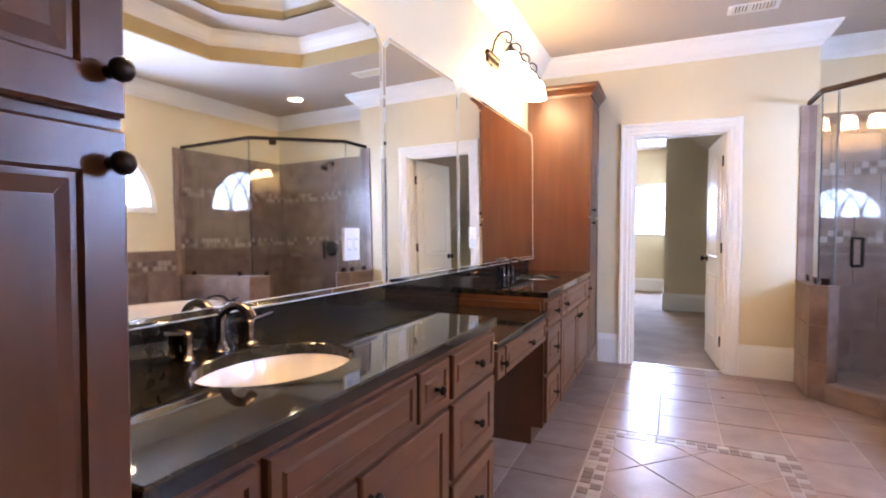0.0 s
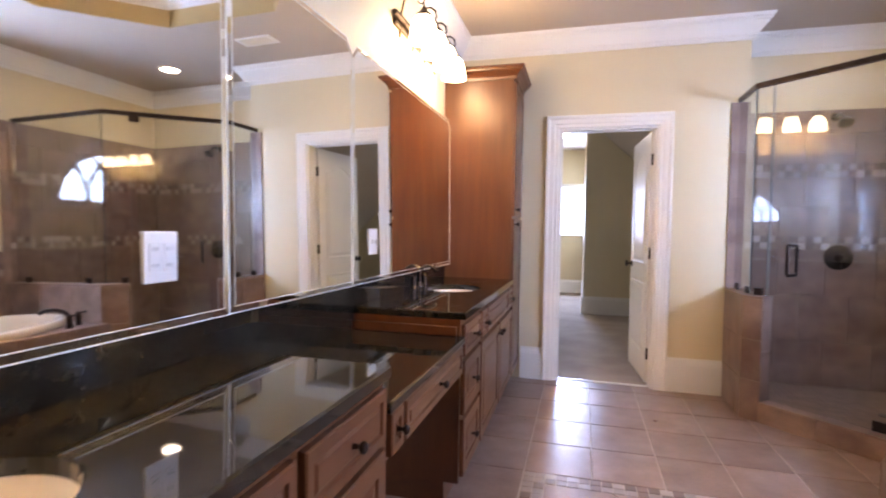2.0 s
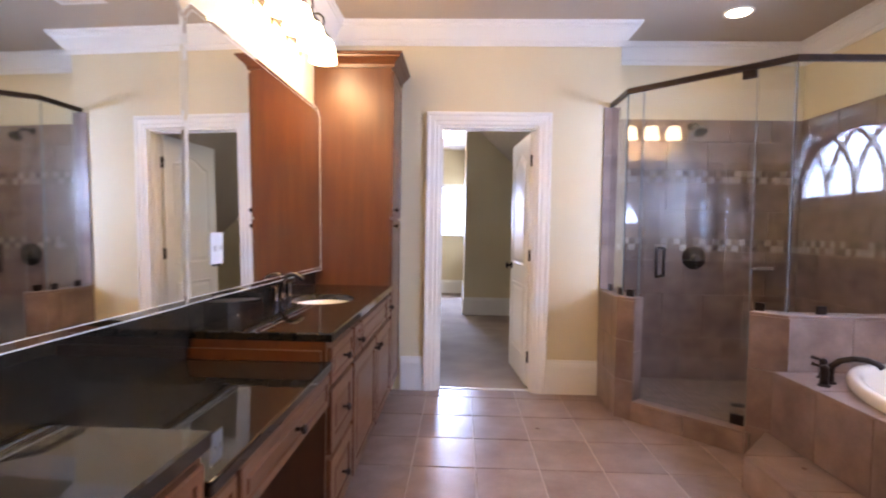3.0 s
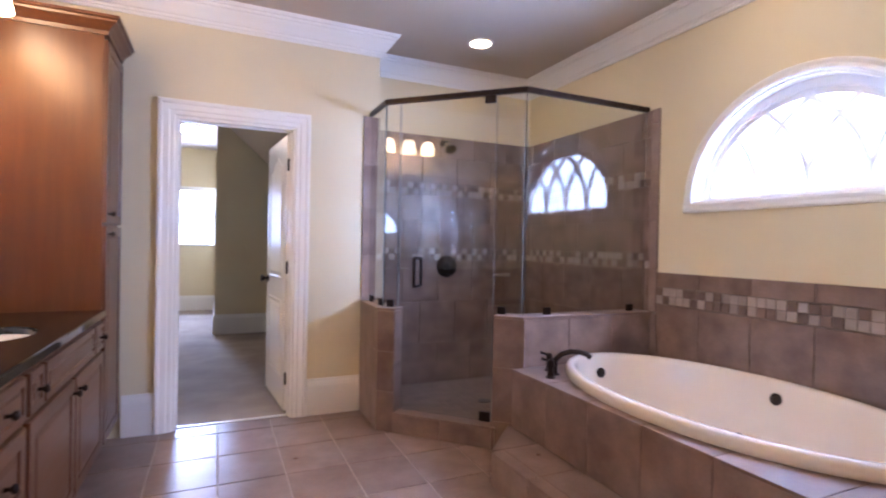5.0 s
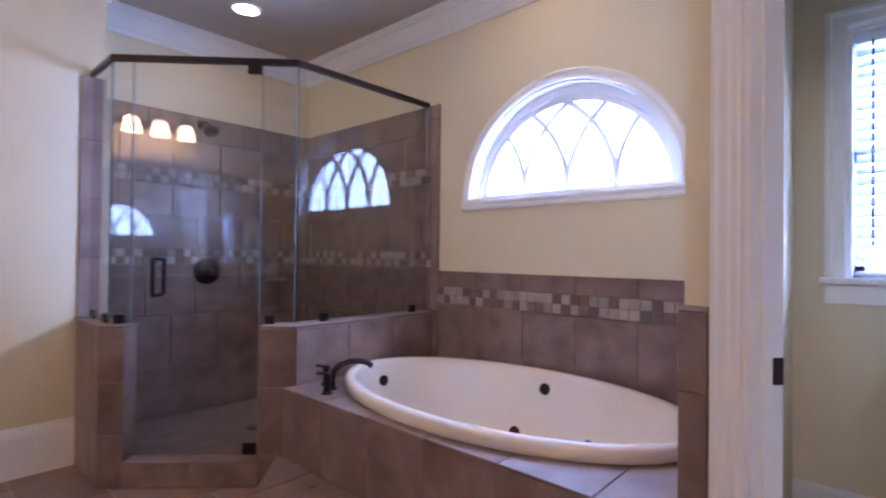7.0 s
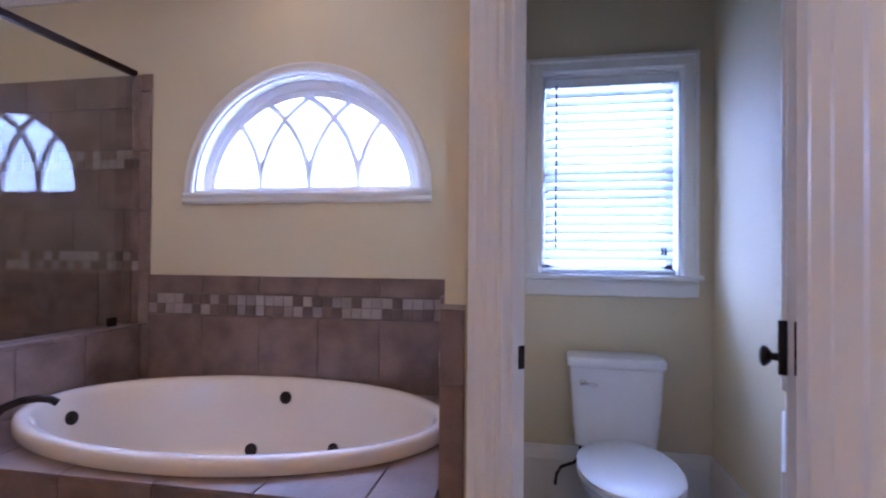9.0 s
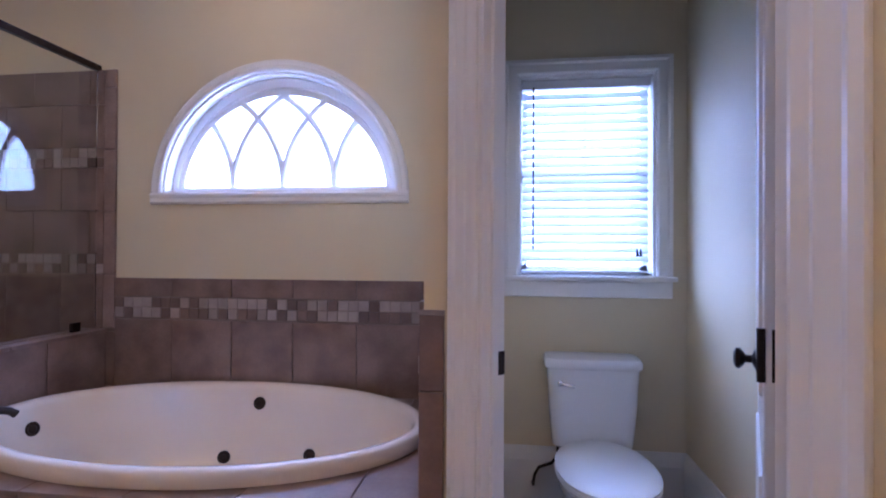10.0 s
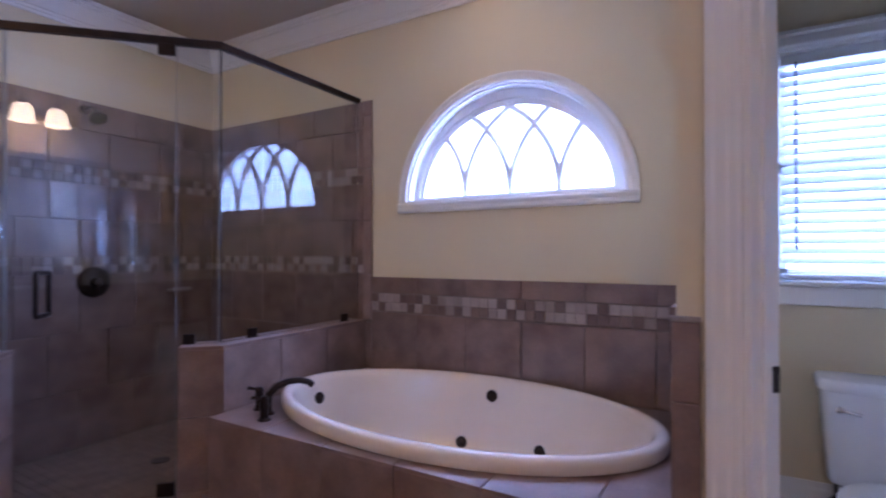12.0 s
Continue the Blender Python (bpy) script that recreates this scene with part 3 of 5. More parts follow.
vc = thing("vanity_cabinet", (-0.75, 1.12, 0), "dark cherry vanity base cabinet with raised panel doors and bronze knobs", "cabinet", "vanity cabinets")
base_body(vc, Y0, 1.617, TOPZ)
front(vc, "drawer_front", 0.625, 0.822, 0.66, 0.80, (0.72, 0.73))
front(vc, "false_front", 0.842, 1.385, 0.66, 0.80)
front(vc, "drawer_front", 1.405, 1.602, 0.66, 0.80, (1.503, 0.73))
front(vc, "door", 0.625, 1.105, 0.125, 0.64, (1.075, 0.585))
front(vc, "door", 1.122, 1.602, 0.125, 0.64, (1.152, 0.585))
dc = thing("drawer_cabinet", (-0.75, 1.83, 0), "dark cherry drawer cabinet with three raised panel drawers", "cabinet", "vanity cabinets")
base_body(dc, 1.618, Y1, TOPZ)
for z0, z1 in ((0.66, 0.80), (0.40, 0.64), (0.125, 0.38)):
    front(dc, "drawer_front", 1.635, 2.032, z0, z1, (1.833, (z0 + z1) / 2))
dk = thing("dressing_table_apron", (-0.6, 2.49, 0.6), "dark cherry drawer apron under the lowered dressing table top", "drawer")
part("body", bm_box((W, Y1 + 0.001, 0.585), (FX, Y2 - 0.001, DKZ - CTH)), WOODH, dk)
front(dk, "drawer_front", 2.075, 2.17, 0.597, 0.715, (2.12, 0.66))
front(dk, "drawer_front", 2.19, 2.915, 0.597, 0.715, (2.55, 0.66))
fc = thing("drawer_cabinet", (-0.75, 3.12, 0), "dark cherry drawer cabinet beside the knee space", "cabinet", "vanity cabinets")
base_body(fc, Y2, 3.33, TOPZ)
for z0, z1 in ((0.66, 0.80), (0.40, 0.64), (0.125, 0.38)):
    front(fc, "drawer_front", 2.955, 3.315, z0, z1, (3.135, (z0 + z1) / 2))
f2 = thing("vanity_cabinet", (-0.75, 3.93, 0), "dark cherry vanity base cabinet under the second basin", "cabinet", "vanity cabinets")
base_body(f2, 3.331, Y3, TOPZ)
front(f2, "drawer_front", 3.35, 3.50, 0.66, 0.80, (3.425, 0.73))
front(f2, "false_front", 3.52, 4.30, 0.66, 0.80)
front(f2, "drawer_front", 4.32, 4.51, 0.66, 0.80, (4.415, 0.73))
front(f2, "door", 3.35, 3.92, 0.125, 0.64, (3.885, 0.585))
front(f2, "door", 3.94, 4.51, 0.125, 0.64, (3.975, 0.585))


def tall_cabinet(y0, y1, top, label, knob_y, split=1.315):
    c = thing("linen_cabinet", ((W + FX) / 2, (y0 + y1) / 2, 0), label, "cabinet", "tall linen cabinets")
    part("body", bm_box((W, y0, 0.1), (FX, y1, top), 0.002), WOOD, c)
    part("toe_kick", bm_box((W, y0 + 0.002, 0.0), (FX - 0.06, y1 - 0.002, 0.1)), WOODH, c)
    for z0, z1, kz in ((split + 0.008, top - 0.03, split + 0.058), (0.125, split - 0.008, split - 0.05)):
        front(c, "door", y0 + 0.006, y1 - 0.006, z0, z1, (knob_y, kz))
    prof = [(0, 0), (0.012, 0), (0.015, 0.02), (0.035, 0.045), (0.055, 0.06), (0.058, 0.072), (0.07, 0.076), (0.07, 0.09), (0, 0.09)]
    part("cornice", joined(bm_sweep(prof, [(W, y0, top - 0.01), (FX + 0.006, y0, top - 0.01), (FX + 0.006, y1 - 0.001, top - 0.01)], (0, 0, 1)), bm_box((W, y0 + 0.001, top), (FX, y1 - 0.001, top + 0.078))), WOODH, c, "stepped cherry cornice")
    return c


tall_cabinet(Y3 + 0.001, N - 0.002, 2.33, "tall cherry linen cabinet with two doors beside the doorway", 4.58)
tall_cabinet(0.02, Y0 - 0.002, 2.33, "tall dark cherry linen cabinet at the near end of the vanity", 0.586)


def ellipse(cx, cy, z, a, b, n=40):
    return [(cx + a * math.cos(2 * math.pi * i / n), cy + b * math.sin(2 * math.pi * i / n), z) for i in range(n)]


def worktop(name, y0, y1, top, label, sink=None, x1=-0.452):
    """A granite slab with a rounded front edge and, where asked, an oval cut-out."""
    t = thing(name, ((W + x1) / 2, (y0 + y1) / 2, top - CTH), label, "worktop")
    z0 = top - CTH
    if sink is None:
        part("slab", bm_box((W + 0.001, y0, z0), (x1, y1, top), 0.006, 2), GRANITE, t)
    else:
        sx, sy, a, b = sink
        n = 40
        hole = [(sx + a * math.cos(2 * math.pi * i / n), sy + b * math.sin(2 * math.pi * i / n)) for i in range(n)]

        def outer(dx):
            lo, hi, l, r = W + 0.001, x1 - dx, y0 + dx, y1 - dx
            out = []
            for hx, hy in hole:
                d = Vector((hx - sx, hy - sy))
                k = min((hi - sx) / d.x if d.x > 1e-6 else 1e9, (lo - sx) / d.x if d.x < -1e-6 else 1e9, (r - sy) / d.y if d.y > 1e-6 else 1e9, (l - sy) / d.y if d.y < -1e-6 else 1e9)
                out.append([sx + d.x * k, sy + d.y * k])
            for cxr, cyr in ((lo, l), (lo, r), (hi, l), (hi, r)):
                j = min(range(n), key=lambda q: (out[q][0] - cxr) ** 2 + (out[q][1] - cyr) ** 2)
                out[j] = [cxr, cyr]
            return out
        o0, o1 = outer(0.0), outer(0.005)
        rings = [[(x, y, z0) for x, y in hole], [(x, y, z0) for x, y in o0], [(x, y, top - 0.005) for x, y in o0], [(x, y, top) for x, y in o1],
                 [(sx + (x - sx) * 1.02, sy + (y - sy) * 1.02, top) for x, y in hole], [(x, y, top - 0.004) for x, y in hole], [(x, y, z0) for x, y in hole]]
        part("slab", bm_rings(rings, False, False), GRANITE, t)
    part("backsplash", bm_box((W + 0.001, y0, top), (W + 0.021, y1, 0.953), 0.002), GRANITE, t)
    return t


SINK1, SINK2 = (-0.745, 1.18, 0.168, 0.22), (-0.735, 3.83, 0.165, 0.205)
worktop("granite_worktop", Y0 + 0.001, Y1, CT, "polished dark granite worktop with an oval basin cut-out", SINK1)
worktop("granite_worktop", Y2, Y3, CT, "polished dark granite worktop beside the tall cabinet", SINK2)
worktop("dressing_table", Y1 + 0.001, Y2 - 0.001, DKZ, "polished dark granite dressing table top set lower")
solo("splash_upstand", bm_box((W + 0.022, Y2 - 0.02, DKZ + 0.001), (-0.49, Y2 - 0.001, TOPZ - 0.03), 0.001), WOODH, "cherry side panel above the dressing table", "panel")


def basin(sink):
    sx, sy, a, b = sink
    s = thing("undermount_basin", (sx, sy, TOPZ - 0.15), "white oval undermount basin set into the granite", "basin", "basins")
    prof = [(1.10, 0), (1.10, -0.012), (1.0, -0.02), (0.95, -0.07), (0.82, -0.115), (0.55, -0.14), (0.15, -0.148)]
    inner = [(1.01, 0), (0.985, -0.012), (0.93, -0.06), (0.80, -0.105), (0.53, -0.13), (0.12, -0.137)]
    rings = [ellipse(sx, sy, TOPZ - 0.001 + h, a * k, b * k) for k, h in prof[::-1]] + [ellipse(sx, sy, TOPZ - 0.001 + h, a * k, b * k) for k, h in inner]
    part("bowl", bm_rings(rings), PORCELAIN, s, smooth=True)
    part("drain", bm_lathe([(0.022, 0), (0.022, 0.003), (0.016, 0.005), (0.004, 0.004)], (sx, sy, TOPZ - 0.138), n=18), NICKEL, s, smooth=True)
    return s


basin(SINK1)
basin(SINK2)


def basin_faucet(sy, x=-0.955):
    f = thing("basin_faucet", (x, sy, CT), "aged pewter widespread faucet with an arched spout", "faucet", "basin faucets")
    part("spout", joined(bm_lathe([(0.026, 0), (0.026, 0.006), (0.019, 0.012), (0.015, 0.03)], (x, sy, CT), n=18), bm_tube([(x + 0.06 - 0.06 * math.cos(a) if i > 2 else x, sy, CT + 0.02 + 0.018 * min(i, 3) + (0.056 * math.sin(a) if i > 2 else 0)) for i, a in [(q, max(0, (q - 2)) / 11 * 2.65) for q in range(14)]], [0.013] * 9 + [0.0125, 0.012, 0.0125, 0.013, 0.0135], 12)), NICKEL, f, smooth=True)
    for dy in (-0.105, 0.105):
        h = part("handle", bm_lathe([(0.024, 0), (0.024, 0.005), (0.015, 0.012), (0.012, 0.03), (0.016, 0.042), (0.013, 0.052), (0.015, 0.06), (0.014, 0.068), (0.004, 0.076)], (x, sy + dy, CT), n=16), NICKEL, f, smooth=True)
        sg = 1 if dy > 0 else -1
        part("lever", bm_tube([(x, sy + dy, CT + 0.07), (x + 0.006, sy + dy + sg * 0.035, CT + 0.075), (x + 0.01, sy + dy + sg * 0.075, CT + 0.082)], [0.0055, 0.0045, 0.006], 8), NICKEL, h, smooth=True)
    return f


basin_faucet(1.19)
basin_faucet(3.83)


# mirrors with bevelled edges and clipped top corners
def mirror_panel(y0, y1, z0, z1, label, proud=0.0):
    m = thing("wall_mirror", (W, (y0 + y1) / 2, z0), label, "mirror", "vanity mirrors")

    def loop(i, x):
        c = 0.055
        return [(x, y0 + i, z0 + i), (x, y1 - i, z0 + i), (x, y1 - i, z1 - c - i * 0.4), (x, y1 - c - i * 0.4, z1 - i), (x, y0 + c + i * 0.4, z1 - i), (x, y0 + i, z1 - c - i * 0.4)]
    def lean(bm):
        for v in bm.verts:
            v.co.x += 0.016 * (z1 - v.co.z) / (z1 - z0) + 0.012 * (v.co.y - y0) + proud
        return bm
    part("bevel", lean(bm_rings([loop(0, W + 0.001), loop(0, W + 0.0072), loop(0.022, W + 0.0085)], True, False)), MIRROR, m, "bevelled mirror edge")
    # pale rings: ground edges with the light they catch painted in
    for i, w, x in ((-0.0005, 0.0032, W + 0.0076), (0.0205, 0.0024, W + 0.0086)):
        part("ground_edge", lean(bm_rings([loop(i, x), loop(i, x + 0.0008), loop(i + w, x + 0.0008), loop(i + w, x)], False, False)), MIRROREDGE, m, "pale ground glass edge with its glint painted in")
    part("glass", lean(bm_rings([loop(0.0222, W + 0.002), loop(0.0222, W + 0.0087)], True, True)), MIRROR, m)


MZ0, MZ1 = 0.957, 2.035
mirror_panel(Y0 + 0.003, 2.060, MZ0, MZ1, "large frameless wall mirror above the granite vanity")
mirror_panel(2.066, 2.872, MZ0, MZ1, "frameless wall mirror above the dressing table", 0.014)
mirror_panel(2.878, 4.526, MZ0, MZ1, "frameless wall mirror above the second basin", 0.018)


def outlet(y, z, switches, off):
    """A double wall plate on the leaning mirror."""
    o = thing("outlet_plate", (W + off + 0.007, y, z), "white double wall plate mounted on the mirror", "outlet", "wall plates")
    part("plate", bm_box((W + off + 0.0069, y - 0.05, z - 0.062), (W + off + 0.0125, y + 0.05, z + 0.062), 0.003, 2), PLASTIC, o)
    for dy in (-0.022, 0.022):
        if switches:
            part("toggle", bm_box((W + off + 0.0126, y + dy - 0.005, z - 0.012), (W + off + 0.022, y + dy + 0.005, z + 0.012), 0.002), PLASTIC, o)
        else:
            part("socket", bm_box((W + off + 0.0124, y + dy - 0.016, z - 0.034), (W + off + 0.0145, y + dy + 0.016, z + 0.034), 0.002), PLASTIC, o)
            for dz in (-0.02, 0.02):
                for ddy in (-0.006, 0.006):
                    # raised dark bars stand for the shade inside the holes
                    part("slot", bm_box((W + off + 0.0146, y + dy + ddy - 0.001, z + dz - 0.005), (W + off + 0.0149, y + dy + ddy + 0.001, z + dz + 0.005)), DARK, o)


outlet(1.815, 1.137, False, 0.0295)
outlet(3.09, 1.152, True, 0.0355)


# vanity lights
def scroll(x, y, z):
    pts = [(x - 0.14, y, z - 0.10), (x - 0.135, y, z + 0.02), (x - 0.115, y, z + 0.10), (x - 0.075, y, z + 0.148), (x - 0.03, y, z + 0.15), (x + 0.0, y, z + 0.125), (x + 0.005, y, z + 0.09), (x - 0.015, y, z + 0.07), (x - 0.035, y, z + 0.082), (x - 0.028, y, z + 0.1)]
    return bm_tube(pts, [0.007, 0.007, 0.007, 0.0065, 0.006, 0.006, 0.0055, 0.005, 0.005, 0.006], 8)


def vanity_light(yc):
    v = thing("vanity_light", (W, yc, 2.36), "four-light wall lamp with bronze scroll arms and frosted bell shades", "wall lamp", "vanity lights")
    part("backplate", bm_box((W, yc - 0.42, 2.33), (W + 0.022, yc + 0.42, 2.39), 0.008, 2), BRONZE, v)
    part("finial", bm_lathe([(0.016, -0.47), (0.02, -0.455), (0.012, -0.44), (0.02, -0.425), (0.02, 0.425), (0.012, 0.44), (0.02, 0.455), (0.016, 0.47)], (W + 0.03, yc, 2.375), "y", 12), BRONZE, v, smooth=True)
    for i in range(4):
        y, x, z = yc - 0.345 + 0.23 * i, W + 0.155, 2.385
        part("arm", scroll(x, y, z), BRONZE, v, smooth=True)
        part("cup", bm_lathe([(0.004, 0.075), (0.008, 0.055), (0.014, 0.045), (0.03, 0.022), (0.042, 0.012), (0.042, 0.0)], (x, y, z), n=16), BRONZE, v, smooth=True)
        part("shade", bm_lathe([(0.03, 0.004), (0.046, -0.008), (0.06, -0.03), (0.069, -0.06), (0.074, -0.095), (0.079, -0.125), (0.084, -0.14), (0.081, -0.14), (0.07, -0.115), (0.062, -0.07), (0.045, -0.025), (0.025, -0.008)], (x, y, z + 0.002), n=20, cap=True), SHADE, v, "glowing frosted glass bell shade", smooth=True)
    return v


vanity_light(3.85)
vanity_light(1.20)


# ---- shower ----
RZ = 2.2
RP = [(1.125, N, RZ), (1.125, 4.62, RZ), (1.80, 3.945, RZ), (E, 3.945, RZ)]
structure("shower_half_wall_west", bm_prism([(1.075, N - 0.001, 0), (1.075, 4.555, 0), (1.155, 4.475, 0), (1.235, 4.555, 0), (1.185, 4.605, 0), (1.185, N - 0.001, 0)], (0, 0, 0.80)), GROUT, "tiled shower half wall")
structure("shower_half_wall_east", bm_prism([(E - 0.001, 3.885, 0), (1.775, 3.885, 0), (1.65, 4.01, 0), (1.73, 4.09, 0), (1.815, 4.005, 0), (E - 0.001, 4.005, 0)], (0, 0, 0.80)), GROUT, "tiled half wall between shower and tub")
structure("shower_curb", bm_prism([(1.157, 4.472, 0), (1.647, 3.982, 0), (1.74, 4.075, 0), (1.25, 4.565, 0)], (0, 0, 0.125)), GROUT, "tiled shower kerb under the glass door")
structure("shower_floor", bm_prism([(1.19, NS, 0), (E, NS, 0), (E, 4.0, 0), (1.8, 4.0, 0), (1.19, 4.61, 0)], (0, 0, 0.028)), GROUT, "shower floor bed")

sg = thing("shower_enclosure", (1.4, 4.3, 0.8), "frameless glass corner shower enclosure with bronze header rail", "shower enclosure")
part("header_rail", bm_sweep([(-0.014, -0.017), (0.014, -0.017), (0.014, 0.014), (0.008, 0.019), (-0.008, 0.019), (-0.014, 0.014)], RP, (0, 0, 1)), BRONZE, sg, "dark bronze header rail")


def pane_bm(p, q, z0, z1, t=0.010):
    p, q = Vector((*p, 0)), Vector((*q, 0))
    d = (q - p).normalized()
    nrm = Vector((-d.y, d.x, 0)) * (t / 2)
    return bm_prism([p - nrm + Vector((0, 0, z0)), q - nrm + Vector((0, 0, z0)), q - nrm + Vector((0, 0, z1)), p - nrm + Vector((0, 0, z1))], nrm * 2)


D0, D1 = Vector((1.125, 4.62)), Vector((1.80, 3.945))
DD = (D1 - D0).normalized()
DL = (D1 - D0).length
hz = 0.817
part("fixed_panel", pane_bm((1.125, N - 0.004), (1.125, 4.624), hz, RZ - 0.012), CLEAR, sg)
part("fixed_panel", pane_bm(D0 + DD * 0.004, D0 + DD * 0.105, hz, RZ - 0.012), CLEAR, sg)
gd = part("glass_door", pane_bm(D0 + DD * 0.115, D0 + DD * (DL - 0.185), 0.14, RZ - 0.02), CLEAR, sg)
part("fixed_panel", pane_bm(D0 + DD * (DL - 0.178), D0 + DD * (DL - 0.004), hz, RZ - 0.012), CLEAR, sg)
part("fixed_panel", pane_bm((1.804, 3.945), (E - 0.014, 3.945), hz, RZ - 0.012), CLEAR, sg)
# thin added strips paint the bright line that a glass edge catches
for p0, p1, z0 in (((1.125, N - 0.004), (1.125, 4.624), hz), (D0 + DD * 0.004, D0 + DD * 0.105, hz), (D0 + DD * 0.115, D0 + DD * (DL - 0.185), 0.14), (D0 + DD * (DL - 0.178), D0 + DD * (DL - 0.004), hz), ((1.804, 3.945), (E - 0.014, 3.945), hz)):
    q0, q1 = Vector(p0), Vector(p1)
    u = (q1 - q0).normalized()
    for c in ((q0, q1 - u * 0.0015) if z0 < 0.5 else (q1 - u * 0.0015,) if p1[0] < 2 else ()):
        part("glass_edge", pane_bm(c, c + u * 0.0015, z0, RZ - 0.021, 0.0108), EDGE, sg, "polished glass edge strip with its glint painted in")
for o in sg.children:
    if o.name.split(".")[0] in ("fixed_panel", "glass_door"):
        o.visible_shadow = False
ND = Vector((DD.y, -DD.x))
ND = ND if ND.dot(Vector((-1, -1))) > 0 else -ND


def dpt(s, n, z):
    p = D0 + DD * s + ND * n
    return (p.x, p.y, z)


for sd in (1, -1):
    part("pull_handle", joined(bm_tube([dpt(0.25, 0.006 * sd, 1.15), dpt(0.25, 0.052 * sd, 1.15), dpt(0.25, 0.058 * sd, 1.144), dpt(0.25, 0.058 * sd, 0.971), dpt(0.25, 0.052 * sd, 0.965), dpt(0.25, 0.006 * sd, 0.965)], 0.0105, 10)), BRONZE, gd, "dark bronze pull handle", smooth=True)


def clip_bm(c, d, n, w=0.025, h=0.05, t=0.024):
    d, n = Vector((*d, 0)), Vector((*n, 0))
    m = Matrix(((d.x, n.x, 0, c[0]), (d.y, n.y, 0, c[1]), (0, 0, 1, c[2]), (0, 0, 0, 1)))
    return moved(bm_box((-w, -t / 2, -h / 2), (w, t / 2, h / 2), 0.002), m)


part("door_pivot", clip_bm(dpt(DL - 0.225, 0, RZ - 0.035), DD, ND, 0.036, 0.06), BRONZE, sg)
part("door_pivot", clip_bm(dpt(DL - 0.225, 0, 0.165), DD, ND, 0.036, 0.06), BRONZE, sg)
for c, d, n in ((dpt(0.055, 0, 0.838), DD, ND), (dpt(DL - 0.13, 0, 0.838), DD, ND), ((1.125, 4.9, 0.838), (0, 1), (1, 0)), ((1.125, 4.68, 0.838), (0, 1), (1, 0)), ((1.98, 3.945, 0.838), (1, 0), (0, 1)), ((2.66, 3.945, 0.838), (1, 0), (0, 1))):
    part("glass_clamp", clip_bm(c, d, n), BRONZE, sg, "dark bronze clamp")

sv = thing("shower_valve", (1.95, NS, 1.05), "dark bronze round shower valve on the tiled wall", "shower valve")
part("escutcheon", bm_lathe([(0.098, 0), (0.098, -0.006), (0.088, -0.014), (0.03, -0.02), (0.028, -0.045), (0.02, -0.055), (0.004, -0.056)], (1.95, NS - 0.013, 1.05), "y", 26), BRONZE, sv, smooth=True)
part("lever", bm_tube([(1.95, NS - 0.055, 1.05), (1.95, NS - 0.07, 1.0), (1.95, NS - 0.075, 0.97)], [0.009, 0.007, 0.008], 8), BRONZE, sv, smooth=True)
sh = thing("overhead_shower", (1.89, NS, 2.12), "dark bronze shower head on a short bent arm", "shower head")
part("arm", joined(bm_lathe([(0.03, 0), (0.03, -0.005), (0.012, -0.012)], (1.89, NS - 0.013, 2.13), "y", 16), bm_tube([(1.89, NS - 0.012, 2.13), (1.89, NS - 0.09, 2.14), (1.89, NS - 0.14, 2.12), (1.89, NS - 0.17, 2.085)], 0.009, 8)), BRONZE, sh, smooth=True)
part("rose", moved(bm_lathe([(0.012, 0.03), (0.018, 0.012), (0.042, -0.005), (0.05, -0.03), (0.046, -0.034), (0.004, -0.035)], n=18), Matrix.Translation((1.89, NS - 0.175, 2.075)) @ Matrix.Rotation(radians(-35), 4, "X")), BRONZE, sh, smooth=True)
solo("soap_dish", joined(bm_box((2.42, NS - 0.095, 0.96), (2.56, NS - 0.012, 0.975), 0.005), bm_box((2.42, NS - 0.095, 0.975), (2.56, NS - 0.085, 0.988), 0.004)), MOS_L, "beige ceramic soap dish on the shower wall", "soap dish")
solo("shower_drain", joined(bm_lathe([(0.05, 0.0), (0.05, 0.004), (0.04, 0.005)], (2.0, 4.75, 0.033), n=20)), BRONZE, "round dark drain in the shower floor", "drain")

# ---- tub ----
DX, DZ = 1.70, 0.515
TC = (2.264, 2.975)
TA, TB = 0.532, 0.904


def tub_deck_bm():
    n = 48
    hole = [(TC[0] + (TA - 0.05) * math.cos(2 * math.pi * i / n), TC[1] + (TB - 0.05) * math.sin(2 * math.pi * i / n)) for i in range(n)]
    out = []
    for hx, hy in hole:
        d = Vector((hx - TC[0], hy - TC[1]))
        k = min((E - 0.014 - TC[0]) / d.x if d.x > 1e-6 else 1e9, (DX - TC[0]) / d.x if d.x < -1e-6 else 1e9, (3.884 - TC[1]) / d.y if d.y > 1e-6 else 1e9, (TE + 0.015 - TC[1]) / d.y if d.y < -1e-6 else 1e9)
        out.append([TC[0] + d.x * k, TC[1] + d.y * k])
    for c in ((DX, 3.884), (DX, TE + 0.015), (E - 0.014, 3.884), (E - 0.014, TE + 0.015)):
        j = min(range(n), key=lambda q: (out[q][0] - c[0]) ** 2 + (out[q][1] - c[1]) ** 2)
        out[j] = list(c)
    z = DZ - 0.012
    return bm_rings([[(x, y, 0) for x, y in out], [(x, y, z) for x, y in out], [(x, y, z) for x, y in hole], [(x, y, z - 0.05) for x, y in hole]], False, False)


structure("tub_deck", tub_deck_bm(), GROUT, "tiled tub surround")
ST = [(DX, 3.90), (1.41, 3.60), (1.41, 2.12), (DX, 2.12)]
structure("tub_step", bm_prism([(x, y, 0) for x, y in ST], (0, 0, 0.16)), GROUT, "tiled step in front of the tub")


